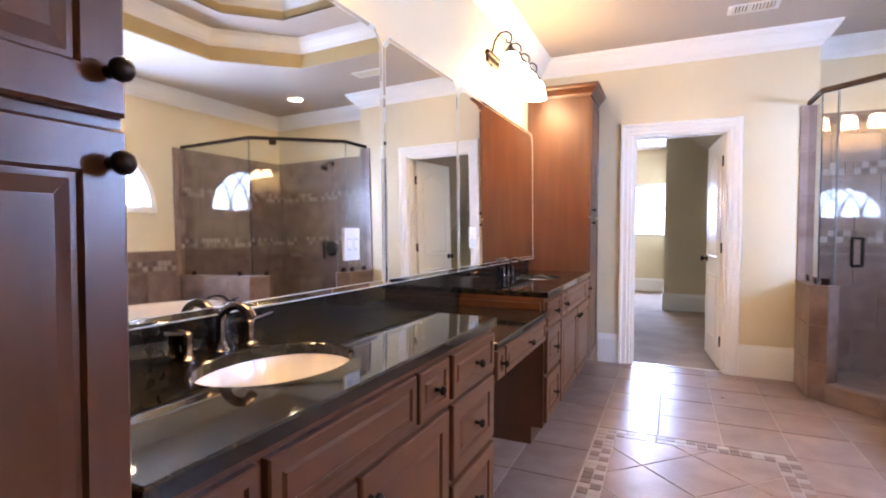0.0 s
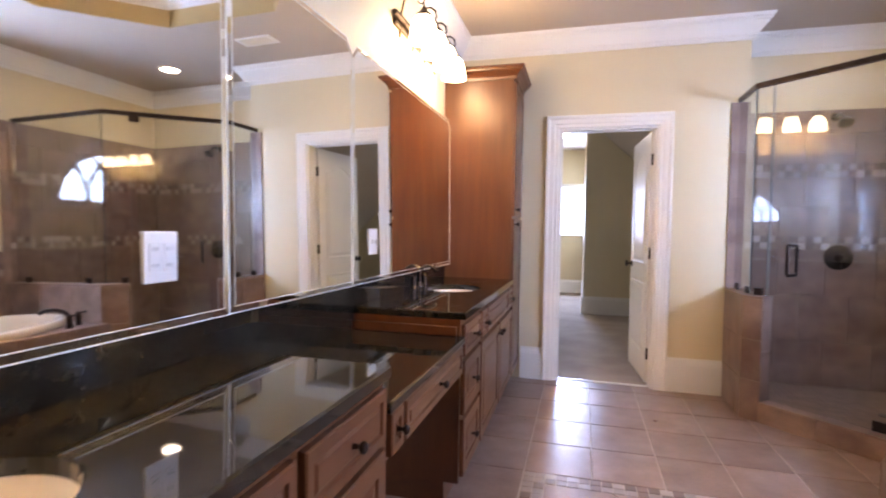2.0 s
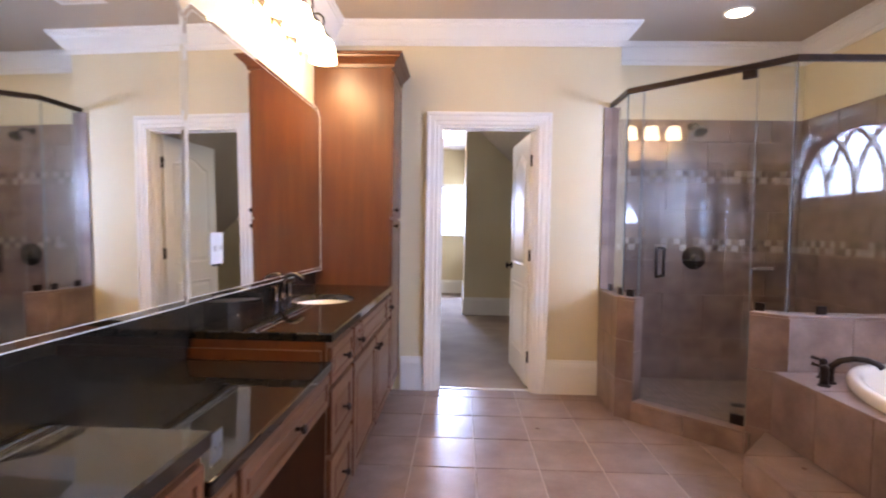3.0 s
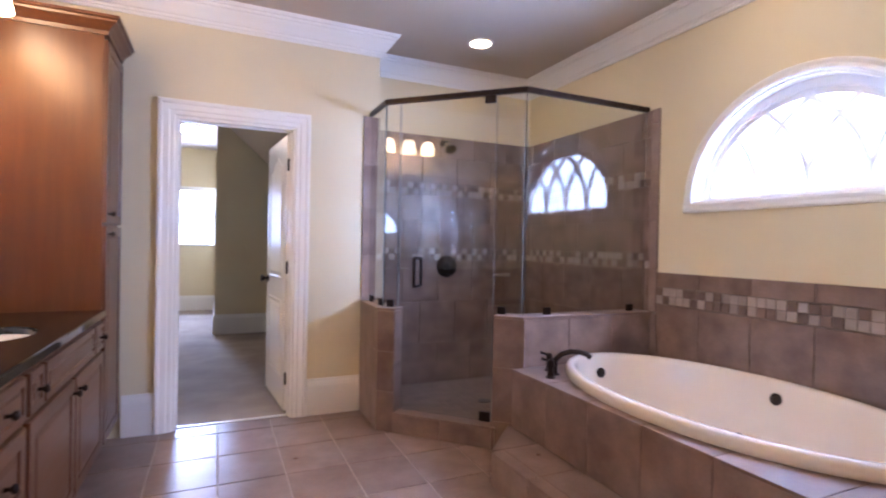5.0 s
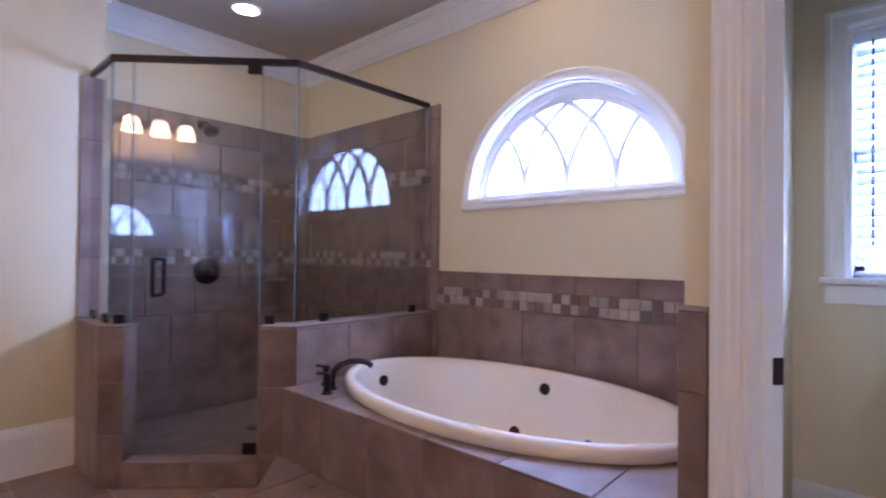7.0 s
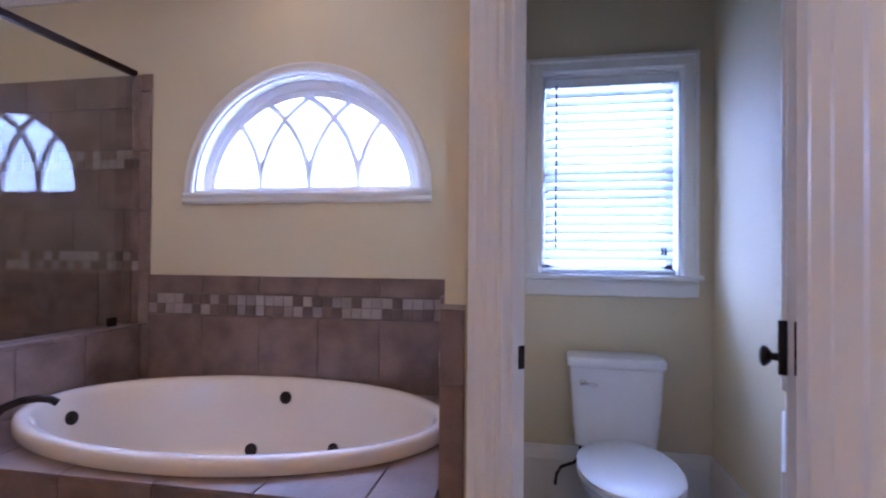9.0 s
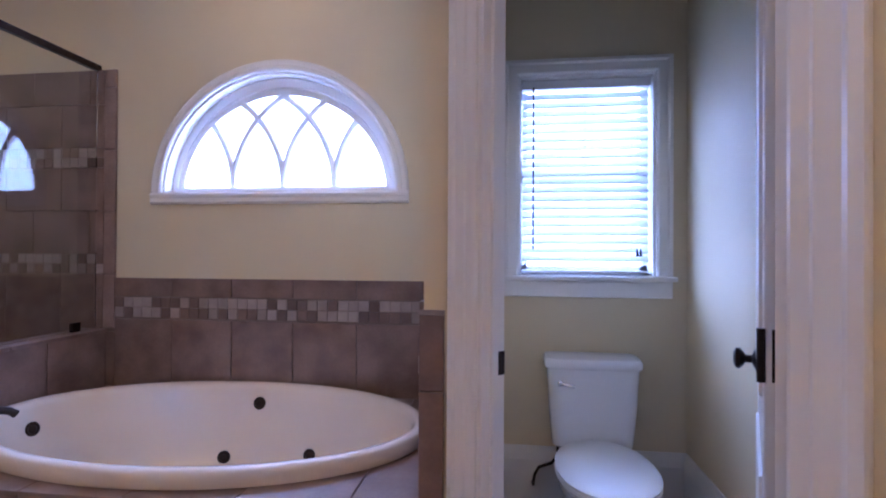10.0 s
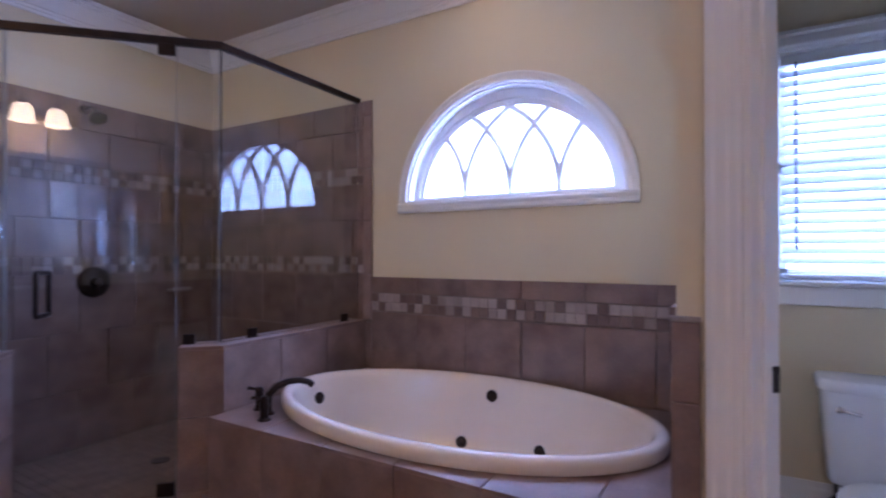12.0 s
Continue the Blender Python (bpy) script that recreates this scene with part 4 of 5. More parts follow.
def bathtub():
    t = thing("bathtub", (TC[0], TC[1], DZ), "oval cream drop-in whirlpool bathtub", "bathtub")
    spec = [(-0.03, 0.0), (-0.004, 0.002), (0.0, 0.012), (0.0, 0.034), (-0.003, 0.046), (-0.012, 0.055), (-0.028, 0.058), (-0.046, 0.055), (-0.056, 0.045), (-0.062, 0.025), (-0.071, -0.02), (-0.105, -0.18), (-0.14, -0.30), (-0.19, -0.365), (-0.26, -0.39), (-0.40, -0.395)]
    part("shell", bm_rings([ellipse(TC[0], TC[1], DZ + z, TA + i, TB + i, 72) for i, z in spec], False, True), ACRYLIC, t, smooth=True)

    def wall_at(ang, z):
        lo = [(i, zz) for i, zz in spec[9:]]
        for (i0, z0), (i1, z1) in zip(lo, lo[1:]):
            if z1 <= z - DZ <= z0:
                f = (z - DZ - z0) / (z1 - z0)
                i = i0 + f * (i1 - i0)
                break
        p = Vector((TC[0] + (TA + i) * math.cos(ang), TC[1] + (TB + i) * math.sin(ang), z))
        nrm = -Vector((math.cos(ang) / (TA + i), math.sin(ang) / (TB + i), 0)).normalized() + Vector((0, 0, 0.2))
        return p, nrm.normalized()
    for ang, z in ((0.008, 0.479), (0.2, 0.232), (-0.37, 0.268), (1.5, 0.458)):
        p, nrm = wall_at(ang, z)
        q = Vector((0, 0, 1)).rotation_difference(nrm).to_matrix().to_4x4()
        part("jet", moved(bm_lathe([(0.031, -0.004), (0.031, 0.004), (0.026, 0.008), (0.018, 0.005), (0.012, 0.009), (0.003, 0.009)], n=18), Matrix.Translation(p) @ q), BRONZE, t, "dark bronze whirlpool jet", smooth=True)
    return t


bathtub()
tf = thing("tub_faucet", (1.85, 3.68, DZ), "dark bronze roman tub faucet with an arched spout on the deck", "faucet")
fx, fy = 1.85, 3.68
SPOUT = [(0.0, 0.03), (0.03, 0.085), (0.2, 0.118), (0.45, 0.134), (0.7, 0.134), (0.9, 0.122), (1.0, 0.105)]
part("spout", joined(bm_lathe([(0.03, 0), (0.03, 0.006), (0.02, 0.012), (0.017, 0.05)], (fx, fy, DZ), n=16), bm_tube([(fx + 0.17 * k, fy - 0.105 * k, DZ + z) for k, z in SPOUT], [0.017, 0.017, 0.016, 0.015, 0.0145, 0.0145, 0.015], 12)), BRONZE, tf, smooth=True)
for hx, hy in ((1.785, 3.625), (1.878, 3.765)):
    part("handle", joined(bm_lathe([(0.028, 0), (0.028, 0.005), (0.02, 0.012), (0.017, 0.05), (0.021, 0.06), (0.018, 0.078), (0.02, 0.09), (0.014, 0.1), (0.004, 0.104)], (hx, hy, DZ), n=14), bm_tube([(hx, hy, DZ + 0.09), (hx - 0.02, hy + 0.02, DZ + 0.096), (hx - 0.04, hy + 0.035, DZ + 0.102)], [0.008, 0.007, 0.009], 8)), BRONZE, tf, smooth=True)


# ---- toilet ----
def superring(cx, cy, z, a, b, p=2.0, n=36, nose=0.0):
    out = []
    for i in range(n):
        t = 2 * math.pi * i / n
        c, s = math.cos(t), math.sin(t)
        x = a * math.copysign(abs(c) ** (2 / p), c)
        y = b * math.copysign(abs(s) ** (2 / p), s)
        out.append((cx + x, cy + y * (1 - nose * max(0, -x / a)), z))
    return out


def toilet(cx_wall, cy):
    t = thing("toilet", (cx_wall - 0.36, cy, 0), "white two-piece toilet with its lid closed", "toilet")
    tx = cx_wall - 0.115
    part("tank", bm_rings([superring(tx, cy, 0.372, 0.07, 0.15, 5), superring(tx, cy, 0.388, 0.086, 0.172, 5), superring(tx, cy, 0.55, 0.092, 0.186, 6), superring(tx, cy, 0.724, 0.096, 0.196, 6)]), PORCELAIN, t, smooth=True)
    part("tank_lid", bm_rings([superring(tx, cy, 0.725, 0.1, 0.203, 6), superring(tx, cy, 0.731, 0.104, 0.208, 6), superring(tx, cy, 0.756, 0.104, 0.208, 6), superring(tx, cy, 0.767, 0.097, 0.201, 6), superring(tx, cy, 0.77, 0.08, 0.184, 6)]), PORCELAIN, t, smooth=True)
    part("flush_lever", joined(bm_lathe([(0.013, 0), (0.013, -0.008), (0.006, -0.012)], (tx - 0.094, cy + 0.145, 0.665), "x", 12), bm_tube([(tx - 0.108, cy + 0.145, 0.665), (tx - 0.112, cy + 0.12, 0.662), (tx - 0.112, cy + 0.085, 0.656)], [0.005, 0.006, 0.0075], 8)), CHROME, t, "chrome flush lever", smooth=True)
    bx = cx_wall - 0.47
    part("bowl", bm_rings([superring(bx + 0.1, cy, 0.0, 0.21, 0.10, 3), superring(bx + 0.1, cy, 0.05, 0.20, 0.095, 3), superring(bx + 0.09, cy, 0.18, 0.19, 0.10, 2.6), superring(bx + 0.04, cy, 0.28, 0.22, 0.14, 2.3), superring(bx + 0.0, cy, 0.36, 0.255, 0.175, 2.2), superring(bx, cy, 0.385, 0.26, 0.18, 2.2), superring(bx, cy, 0.39, 0.25, 0.17, 2.2)]), PORCELAIN, t, smooth=True)
    part("shelf", bm_box((cx_wall - 0.27, cy - 0.11, 0.33), (cx_wall - 0.02, cy + 0.11, 0.386), 0.02, 3), PORCELAIN, t, smooth=True)
    part("seat", bm_rings([superring(bx + 0.005, cy, 0.392, 0.255, 0.183, 2.2), superring(bx + 0.005, cy, 0.396, 0.262, 0.188, 2.2), superring(bx + 0.005, cy, 0.408, 0.262, 0.188, 2.2)]), PLASTIC, t, smooth=True)
    part("lid", bm_rings([superring(bx + 0.005, cy, 0.409, 0.260, 0.186, 2.2), superring(bx + 0.005, cy, 0.42, 0.262, 0.188, 2.2), superring(bx + 0.005, cy, 0.428, 0.25, 0.176, 2.2), superring(bx + 0.005, cy, 0.432, 0.2, 0.13, 2.2)]), PLASTIC, t, smooth=True)
    part("supply_hose", bm_tube([(cx_wall - 0.02, cy + 0.25, 0.15), (cx_wall - 0.07, cy + 0.25, 0.16), (cx_wall - 0.08, cy + 0.245, 0.21), (cx_wall - 0.09, cy + 0.225, 0.25), (cx_wall - 0.11, cy + 0.17, 0.28), (cx_wall - 0.12, cy + 0.145, 0.32), (cx_wall - 0.12, cy + 0.145, 0.40)], 0.007, 8), BRONZE, t, "dark braided supply hose", smooth=True)


toilet(E, 1.40)

# ---- ceiling fittings ----
def can_light(x, y):
    c = thing("recessed_light", (x, y, H), "round white recessed ceiling light, lit", "ceiling light", "recessed lights")
    part("trim_ring", bm_lathe([(0.075, -0.001), (0.098, -0.001), (0.098, -0.006), (0.09, -0.01), (0.078, -0.008), (0.075, -0.001)], (x, y, H), n=28, cap=False), TRIM, c, smooth=True)
    part("lens", bm_lathe([(0.076, -0.0015), (0.074, -0.005), (0.04, -0.007), (0.002, -0.0075)], (x, y, H), n=24), BULB, c, "glowing lens", smooth=True)


can_light(1.905, 4.755)
can_light(2.32, 3.0)

cv = thing("ceiling_vent", (0.66, 4.41, H), "white louvred air register in the ceiling", "vent")
part("frame", joined(bm_box((0.50, 4.33, H - 0.008), (0.82, 4.35, H)), bm_box((0.50, 4.47, H - 0.008), (0.82, 4.49, H)), bm_box((0.50, 4.35, H - 0.008), (0.53, 4.47, H)), bm_box((0.79, 4.35, H - 0.008), (0.82, 4.47, H)), bm_box((0.63, 4.35, H - 0.007), (0.65, 4.47, H))), TRIM, cv)
# dark sheet in place of the shaded duct behind the louvres
part("backing", bm_box((0.53, 4.35, H - 0.0015), (0.79, 4.47, H - 0.0005)), DARK, cv)
for i in range(12):
    x = 0.54 + 0.0215 * i
    part("slat", moved(bm_box((-0.008, -0.06, -0.001), (0.008, 0.06, 0.001)), Matrix.Translation((x, 4.41, H - 0.006)) @ Matrix.Rotation(radians(32), 4, "Y")), TRIM, cv)

bl = thing("flush_light", (-0.3, 9.2, BH), "round flush ceiling light with a frosted dome, lit", "ceiling light")
part("base", bm_lathe([(0.15, 0), (0.15, -0.025), (0.14, -0.03)], (-0.3, 9.2, BH), n=28), NICKEL, bl, smooth=True)
part("dome", bm_lathe([(0.142, -0.028), (0.135, -0.06), (0.11, -0.09), (0.06, -0.108), (0.003, -0.113)], (-0.3, 9.2, BH), n=28), DOMELIGHT, bl, "glowing glass dome", smooth=True)



# ---- tiles ----
TH = 0.012
_cache = {}


def tile_mesh(poly, t, material, name, bev=0.002):
    """A slab over a convex outline in x-y, its top at t, with eased edges."""
    c = Vector((sum(p[0] for p in poly) / len(poly), sum(p[1] for p in poly) / len(poly)))

    def shrunk(k):
        out = []
        for p in poly:
            d = Vector(p) - c
            r = d.length
            out.append(c + d * max(0.1, 1 - k * 1.41 / max(r, 1e-4)))
        return out
    b2 = shrunk(bev)
    rings = [[(p[0], p[1], 0.0) for p in poly], [(p[0], p[1], t - bev * 0.6) for p in poly], [(p[0], p[1], t) for p in b2]]
    return mesh_of(name, bm_rings(rings, False, True), material)


def lay(parent, name, frame_m, x0, x1, y0, y1, t, material, bev=0.002):
    w, h = round(x1 - x0, 4), round(y1 - y0, 4)
    if w < 0.008 or h < 0.008:
        return
    key = (w, h, t, material.name, name, bev)
    if key not in _cache:
        _cache[key] = tile_mesh([(-w / 2, -h / 2), (w / 2, -h / 2), (w / 2, h / 2), (-w / 2, h / 2)], t, material, name, bev)
    ob = new(name, _cache[key])
    ob.parent = parent
    ob.matrix_basis = frame_m @ Matrix.Translation(((x0 + x1) / 2, (y0 + y1) / 2, random.uniform(-0.0004, 0.0004)))
    return ob


def lay_poly(parent, name, frame_m, poly, t, material):
    c = Vector((sum(p[0] for p in poly) / len(poly), sum(p[1] for p in poly) / len(poly)))
    ob = new(name, tile_mesh([(p[0] - c.x, p[1] - c.y) for p in poly], t, material, name))
    ob.parent = parent
    ob.matrix_basis = frame_m @ Matrix.Translation((c.x, c.y, 0))


def plane(origin, ex, ey):
    ex, ey = Vector(ex).normalized(), Vector(ey).normalized()
    ez = ex.cross(ey)
    return Matrix(((ex.x, ey.x, ez.x, origin[0]), (ex.y, ey.y, ez.y, origin[1]), (ex.z, ey.z, ez.z, origin[2]), (0, 0, 0, 1)))


def clip_poly(poly, x0, x1, y0, y1):
    for ax, lim, keep in ((0, x0, 1), (0, x1, -1), (1, y0, 1), (1, y1, -1)):
        out = []
        for i, p in enumerate(poly):
            q = poly[(i + 1) % len(poly)]
            pin, qin = (p[ax] - lim) * keep >= 0, (q[ax] - lim) * keep >= 0
            if pin:
                out.append(p)
            if pin != qin:
                f = (lim - p[ax]) / (q[ax] - p[ax])
                out.append((p[0] + f * (q[0] - p[0]), p[1] + f * (q[1] - p[1])))
        poly = out
        if len(poly) < 3:
            return []
    return poly


def mosaic(parent, m, x0, x1, y0, y1, rows=2, flip=0):
    n = max(1, round((x1 - x0) / 0.0525))
    w, h = (x1 - x0) / n, (y1 - y0) / rows
    for i in range(n):
        for j in range(rows):
            light = (i + j + flip) % 2 == 0
            if random.random() < 0.22:
                light = not light
            lay(parent, "mosaic_tile", m, x0 + i * w + 0.0018, x0 + (i + 1) * w - 0.0018, y0 + j * h + 0.0018, y0 + (j + 1) * h - 0.0018, TH, MOS_L if light else MOS_D, 0.002)


def tile_rows(parent, m, x0, x1, rows, width=0.335, shift=0.0, material=None):
    g = 0.002
    for k, (y0, y1, kind) in enumerate(rows):
        if kind == "m":
            mosaic(parent, m, x0, x1, y0, y1)
            continue
        x = x0 - (shift + (width / 2 if k % 2 else 0)) % width
        while x < x1 - 1e-4:
            a, b = max(x, x0), min(x + width, x1)
            lay(parent, "tile", m, a + g, b - g, y0 + g, y1 - g, TH, material or TILE)
            x += width


def piece(name):
    return bpy.data.objects[name]


# wall tiles
SHOWER = [(0.03, 0.385, "t"), (0.385, 0.745, "t"), (0.745, 1.105, "t"), (1.105, 1.21, "m"), (1.21, 1.44, "t"), (1.44, 1.67, "t"), (1.67, 1.775, "m"), (1.775, 2.005, "t"), (2.005, 2.19, "t")]
TUBROWS = [(0.506, 0.872, "t"), (0.878, 0.986, "m"), (0.99, 1.087, "t")]


def bed(name, lo, hi):
    return structure(name, bm_box(lo, hi), GROUT, "grout bed behind the wall tiles")


b1 = bed("shower_wall_bed_north", (1.19, NS - 0.006, 0.03), (E - 0.006, NS - 0.0005, 2.188))
tile_rows(b1, plane((0, NS - 0.002, 0), (1, 0, 0), (0, 0, 1)), 1.2, E - 0.013, SHOWER)
b2 = bed("shower_wall_bed_east", (E - 0.006, 3.835, 0.79), (E - 0.0005, NS, 2.188))
b2b = bed("shower_wall_bed_east_low", (E - 0.006, 4.006, 0.03), (E - 0.0005, NS, 0.789))
tile_rows(b2, plane((E - 0.002, 0, 0), (0, -1, 0), (0, 0, 1)), -NS + 0.013, -3.9, SHOWER[3:], shift=0.1)
tile_rows(b2, plane((E - 0.002, 0, 0), (0, -1, 0), (0, 0, 1)), -NS + 0.013, -3.9, SHOWER[:3], shift=0.1)
for z0, z1 in ((0.82, 1.1), (1.104, 1.43), (1.434, 1.76), (1.764, 2.09), (2.094, 2.19)):
    lay(b2, "edge_tile", plane((E - 0.002, 0, 0), (0, -1, 0), (0, 0, 1)), -3.897, -3.832, z0, z1, TH + 0.003, EDGETILE, 0.005)
b3 = bed("shower_wall_bed_west", (1.1855, N, 0.03), (1.191, NS, 2.188))
tile_rows(b3, plane((1.187, 0, 0), (0, 1, 0), (0, 0, 1)), N - 0.012, NS - 0.013, SHOWER, shift=0.05)
b4 = bed("shower_pilaster_bed", (1.068, N - 0.006, 0.8), (1.184, N - 0.0005, 2.18))
tile_rows(b4, plane((0, N - 0.002, 0), (1, 0, 0), (0, 0, 1)), 1.066, 1.188, [(0.815, 1.15, "t"), (1.15, 1.485, "t"), (1.485, 1.82, "t"), (1.82, 2.185, "t")])
b5 = bed("tub_wall_bed_east", (E - 0.006, TE + 0.001, 0.5), (E - 0.0005, 3.834, 1.085))
bed("tub_wall_bed_return", (E - 0.006, 3.8345, 0.5), (E - 0.0005, 3.884, 0.789))
tile_rows(b5, plane((E - 0.002, 0, 0), (0, -1, 0), (0, 0, 1)), -3.832, -TE - 0.013, TUBROWS, width=0.33)
b6 = bed("tub_wall_bed_end", (1.80, TE + 0.0005, 0.17), (E - 0.006, TE + 0.006, 1.06))
tile_rows(b6, plane((0, TE + 0.002, 0), (-1, 0, 0), (0, 0, 1)), -E + 0.013, -1.788, TUBROWS, width=0.33)
b7 = bed("tub_wall_bed_corner", (1.794, 1.95, 0.0), (1.7995, TE + 0.005, 1.048))
tile_rows(b7, plane((1.798, 0, 0), (0, -1, 0), (0, 0, 1)), -TE - 0.013, -1.949, [(0.18, 0.50, "t"), (0.50, 0.83, "t"), (0.83, 1.05, "t")])
lay(b7, "cap_tile", plane((1.785, 0, 1.05), (1, 0, 0), (0, 1, 0)), 0.0, 0.04, 1.949, TE + 0.015, 0.012, MOS_L)

lay(b5, "tile", plane((E - 0.002, 0, 0), (0, -1, 0), (0, 0, 1)), -3.876, -3.833, 0.506, 0.80, TH, TILE)

# half walls, kerb, deck, step
hw = piece("shower_half_wall_west")
rows3 = [(0.0, 0.265, "t"), (0.265, 0.53, "t"), (0.53, 0.80, "t")]
tile_rows(hw, plane((1.077, 0, 0), (0, -1, 0), (0, 0, 1)), -N + 0.002, -4.55, rows3)
R2 = math.sqrt(0.5)
tile_rows(hw, plane((1.0755, 4.5555, 0), (R2, -R2, 0), (0, 0, 1)), -0.004, 0.122, rows3)
tile_rows(hw, plane((1.153, 4.475, 0), (R2, R2, 0), (0, 0, 1)), -0.006, 0.113, [(0.13, 0.46, "t"), (0.46, 0.80, "t")])
tile_rows(hw, plane((1.183, 0, 0), (0, 1, 0), (0, 0, 1)), 4.62, N, rows3)
lay_poly(hw, "cap_tile", plane((0, 0, 0.80), (1, 0, 0), (0, 1, 0)), [(1.06, N - 0.003), (1.06, 4.55), (1.15, 4.46), (1.25, 4.56), (1.2, 4.61), (1.2, N - 0.003)], 0.016, TILE)
he = piece("shower_half_wall_east")
tile_rows(he, plane((0, 3.887, 0), (1, 0, 0), (0, 0, 1)), 1.77, E - 0.013, [(0.506, 0.80, "t")])
tile_rows(he, plane((1.648, 4.008, 0), (R2, -R2, 0), (0, 0, 1)), -0.006, 0.186, [(0.0, 0.17, "t"), (0.17, 0.50, "t"), (0.50, 0.80, "t")])
tile_rows(he, plane((1.729, 4.087, 0), (-R2, -R2, 0), (0, 0, 1)), 0.0, 0.12, [(0.13, 0.46, "t"), (0.46, 0.80, "t")])
tile_rows(he, plane((0, 4.003, 0), (-1, 0, 0), (0, 0, 1)), -E, -1.83, rows3)
lay_poly(he, "cap_tile", plane((0, 0, 0.80), (1, 0, 0), (0, 1, 0)), [(1.76, 3.868), (2.26, 3.868), (2.26, 4.02), (1.82, 4.02), (1.735, 4.105), (1.63, 4.0)], 0.016, TILE)
lay(he, "cap_tile", plane((0, 0, 0.80), (1, 0, 0), (0, 1, 0)), 2.264, E - 0.014, 3.868, 4.02, 0.016, TILE)
kb = piece("shower_curb")
KL = 0.693
tile_rows(kb, plane((1.155, 4.474, 0), (R2, -R2, 0), (0, 0, 1)), 0.0, KL, [(0.0, 0.128, "t")])
tile_rows(kb, plane((1.15, 4.467, 0.123), (R2, -R2, 0), (R2, R2, 0)), 0.0, KL, [(-0.006, 0.14, "t")])
dk2 = piece("tub_deck")
tile_rows(dk2, plane((DX + 0.002, 0, 0), (0, -1, 0), (0, 0, 1)), -3.87, -TE - 0.015, [(0.172, 0.504, "t")], width=0.33)
tp = plane((0, 0, DZ - TH), (1, 0, 0), (0, 1, 0))
y = 3.868
while y > TE + 0.025:
    ya = max(y - 0.33, TE + 0.017)
    for side in (-1, 1):
        ys = [ya + 0.002 + (y - ya - 0.004) * i / 7 for i in range(8)]
        lim = []
        for q in ys:
            f = (q - TC[1]) / (TB - 0.03)
            lim.append(TC[0] + side * (TA - 0.03) * math.sqrt(max(0, 1 - f * f)) + (0.0 if abs(f) < 1 else 0.002 * side))
        ex = DX - 0.012 if side < 0 else E - 0.016
        a = [(ex, ys[0]), (ex, ys[-1])]
        b = [(lv, q) for lv, q in zip(lim, ys)]
        poly = a[:1] + b + a[1:] if side < 0 else [a[1]] + b[::-1] + [a[0]]
        lay_poly(dk2, "deck_tile", tp, poly, TH, TILE)
    y -= 0.33
ts = piece("tub_step")
tile_rows(ts, plane((1.412, 0, 0), (0, -1, 0), (0, 0, 1)), -3.60, -2.12, [(0.0, 0.162, "t")], material=FLOORTILE)
tile_rows(ts, plane((DX, 3.90, 0), (-R2, -R2 * 1.0345, 0), (0, 0, 1)), 0.012, 0.417, [(0.0, 0.162, "t")], material=FLOORTILE)
tz = plane((0, 0, 0.16), (1, 0, 0), (0, 1, 0))
y, k = 3.60, 0
lay_poly(ts, "tile", tz, [(1.402, 3.602), (DX - 0.012, 3.602), (DX - 0.012, 3.905)], TH, FLOORTILE)
while y > 2.13:
    ya = max(2.12, y - 0.335)
    lay(ts, "tile", tz, 1.40, 1.472, ya + 0.002, y - 0.002, TH, FLOORTILE)
    lay(ts, "tile", tz, 1.476, DX - 0.012, ya + 0.002, y - 0.002, TH, FLOORTILE)
    y -= 0.335

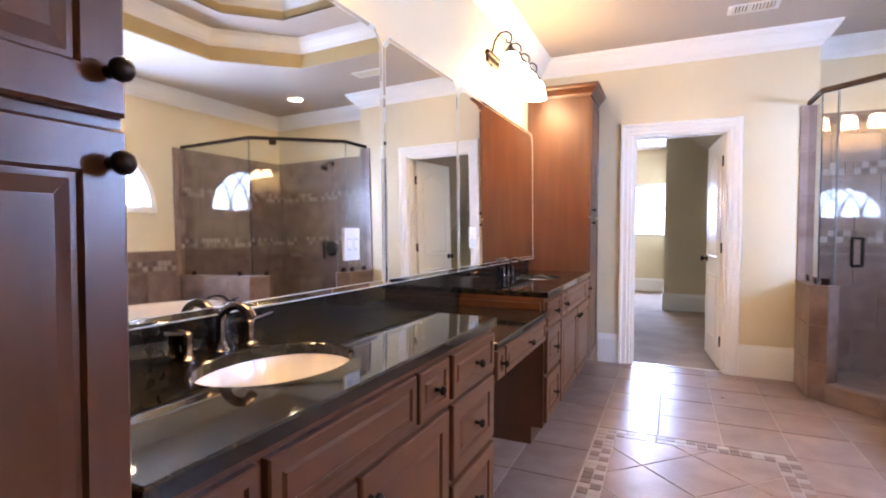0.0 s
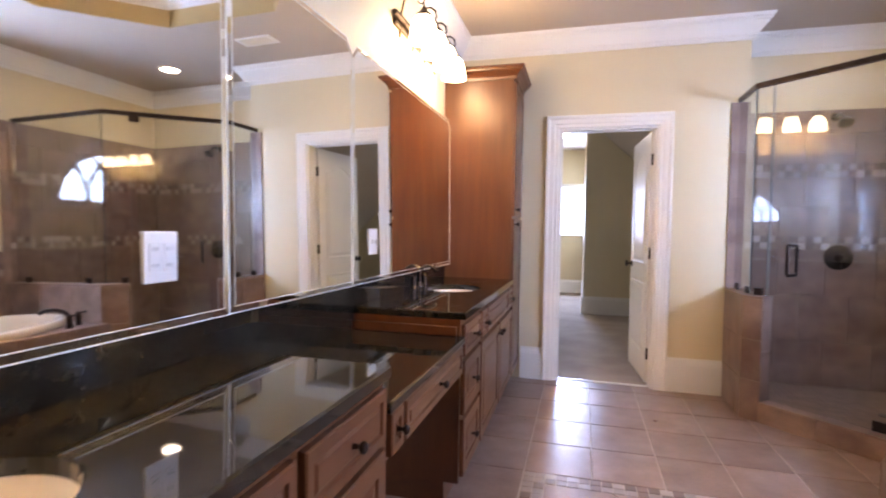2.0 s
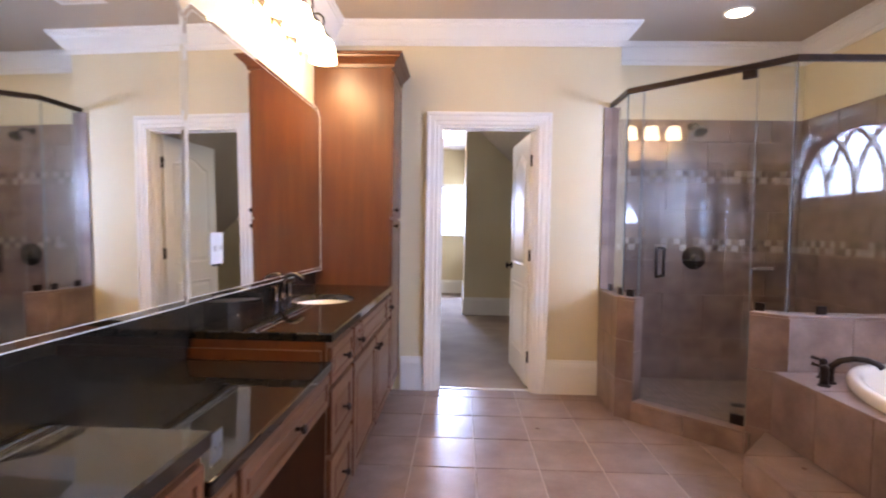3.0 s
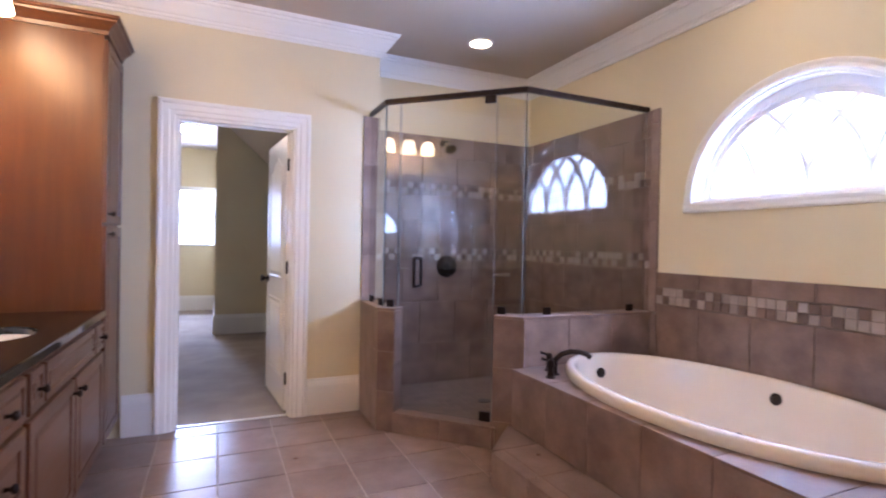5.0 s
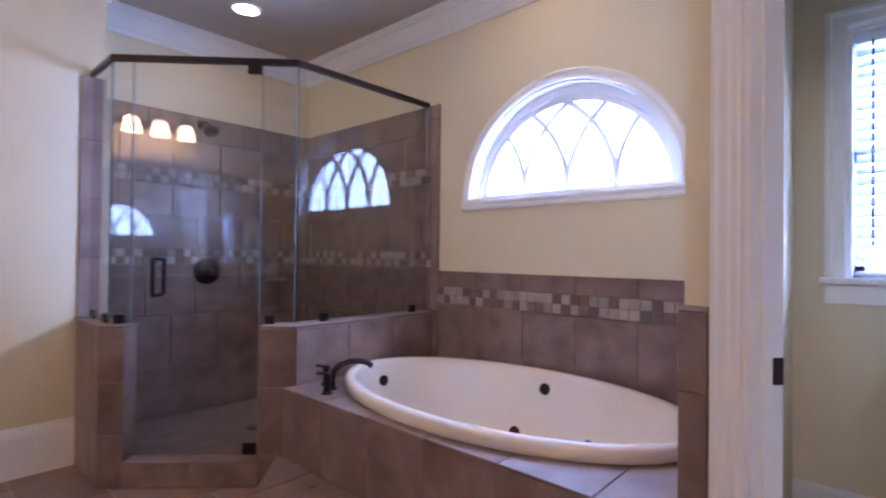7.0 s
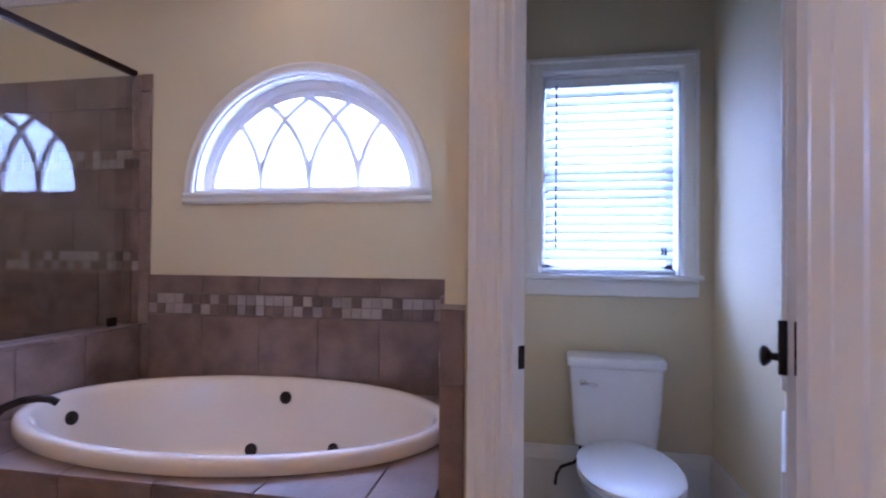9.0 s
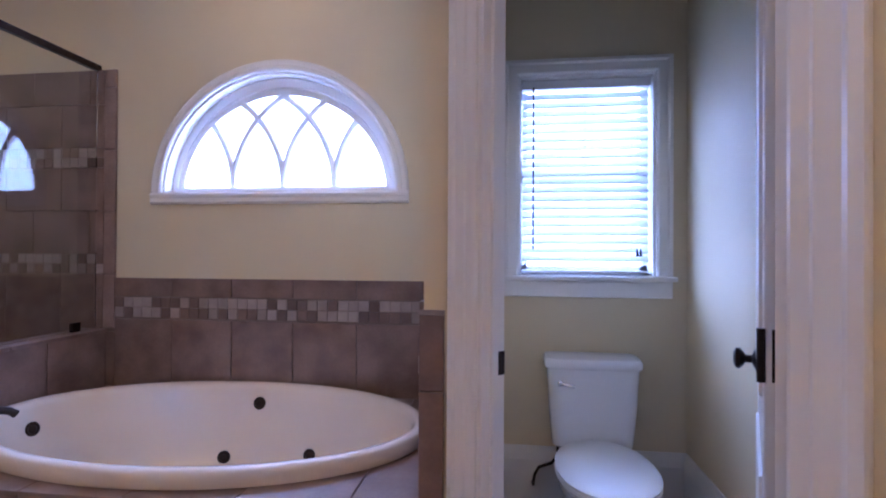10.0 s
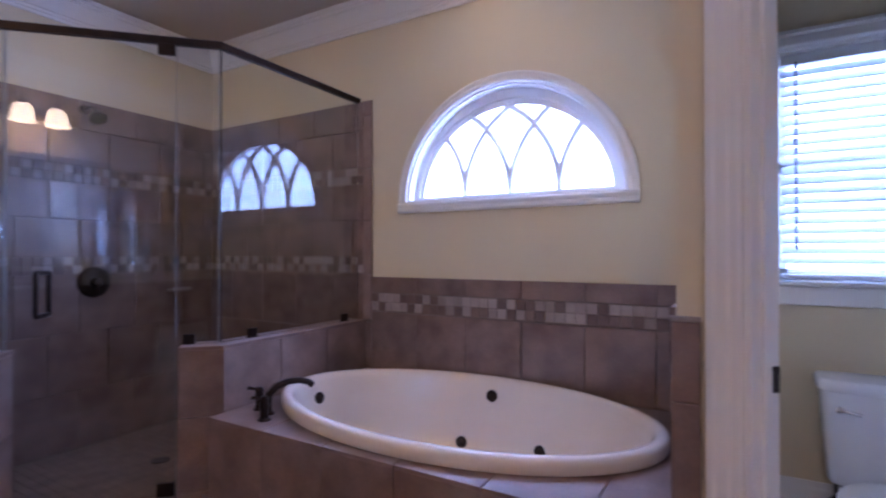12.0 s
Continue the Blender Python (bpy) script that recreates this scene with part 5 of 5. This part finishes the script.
# shower floor mosaic
SM = []
for i in range(33):
    for j in range(33):
        x, y = 1.22 + i * 0.05, 4.03 + j * 0.046
        if x + y < 5.86 or x > E - 0.06 or y > NS - 0.06:
            continue
        SM.append(bm_box((x, y, 0.026), (x + 0.046, y + 0.042, 0.034)))
sf = new("floor_mosaic", mesh_of("floor_mosaic", joined(*SM), PEBBLE))
sf.parent = piece("shower_floor")
tagged(sf, "small brown mosaic tiles of the shower floor", kind="stuff")

# bathroom floor
fl = piece("floor")
FP = plane((0, 0, -TH), (1, 0, 0), (0, 1, 0))
IX0, IX1, IY0, IY1 = -0.225, 0.78, S, 3.36
g, PT, PL = 0.0032, 0.335, 0.375
for c in range(-3, 9):
    x0 = 0.105 + c * PT
    x1 = x0 + PT
    y = 3.36 - 14 * PL
    while y < 5.05:
        ya, yb = max(y, S), min(y + PL, 5.045)
        y += PL
        xa, xb = max(x0, W), min(x1, E)
        if xb - xa < 0.02 or yb - ya < 0.02:
            continue
        if ya > 2.05 and xa > 1.72:
            continue
        if xa > IX0 - 0.01 and xb < IX1 + 0.01:
            if yb < IY1:
                continue
            ya = max(ya, IY1)
            if yb - ya < 0.01:
                continue
        lay(fl, "floor_tile", FP, xa + g, xb - g, ya + g, yb - g, TH, FLOORTILE)
BW = 0.105
for x0 in (IX0, IX1 - BW):
    mosaic(fl, plane((x0, 0, -TH), (0, 1, 0), (-1, 0, 0)), IY0, IY1, -BW, 0.0, 2, 0)
mosaic(fl, plane((0, IY1 - BW, -TH), (1, 0, 0), (0, 1, 0)), IX0 + BW, IX1 - BW, 0.0, BW, 2, 1)
D = PT / R2 / 2 * 1.0
ix0, ix1, iy0, iy1 = IX0 + BW + g, IX1 - BW - g, IY0, IY1 - BW - g
cx = (ix0 + ix1) / 2
for i in range(-10, 10):
    for j in range(-14, 14):
        px, py = cx + (i - j) * D, 1.5 + (i + j) * D
        r = D - g * 1.4
        poly = clip_poly([(px - r, py), (px, py - r), (px + r, py), (px, py + r)], ix0, ix1, iy0, iy1)
        if len(poly) >= 3:
            area = abs(sum(poly[q][0] * poly[(q + 1) % len(poly)][1] - poly[(q + 1) % len(poly)][0] * poly[q][1] for q in range(len(poly)))) / 2
            if area > 0.0006:
                lay_poly(fl, "floor_tile", FP, poly, TH, FLOORTILE)
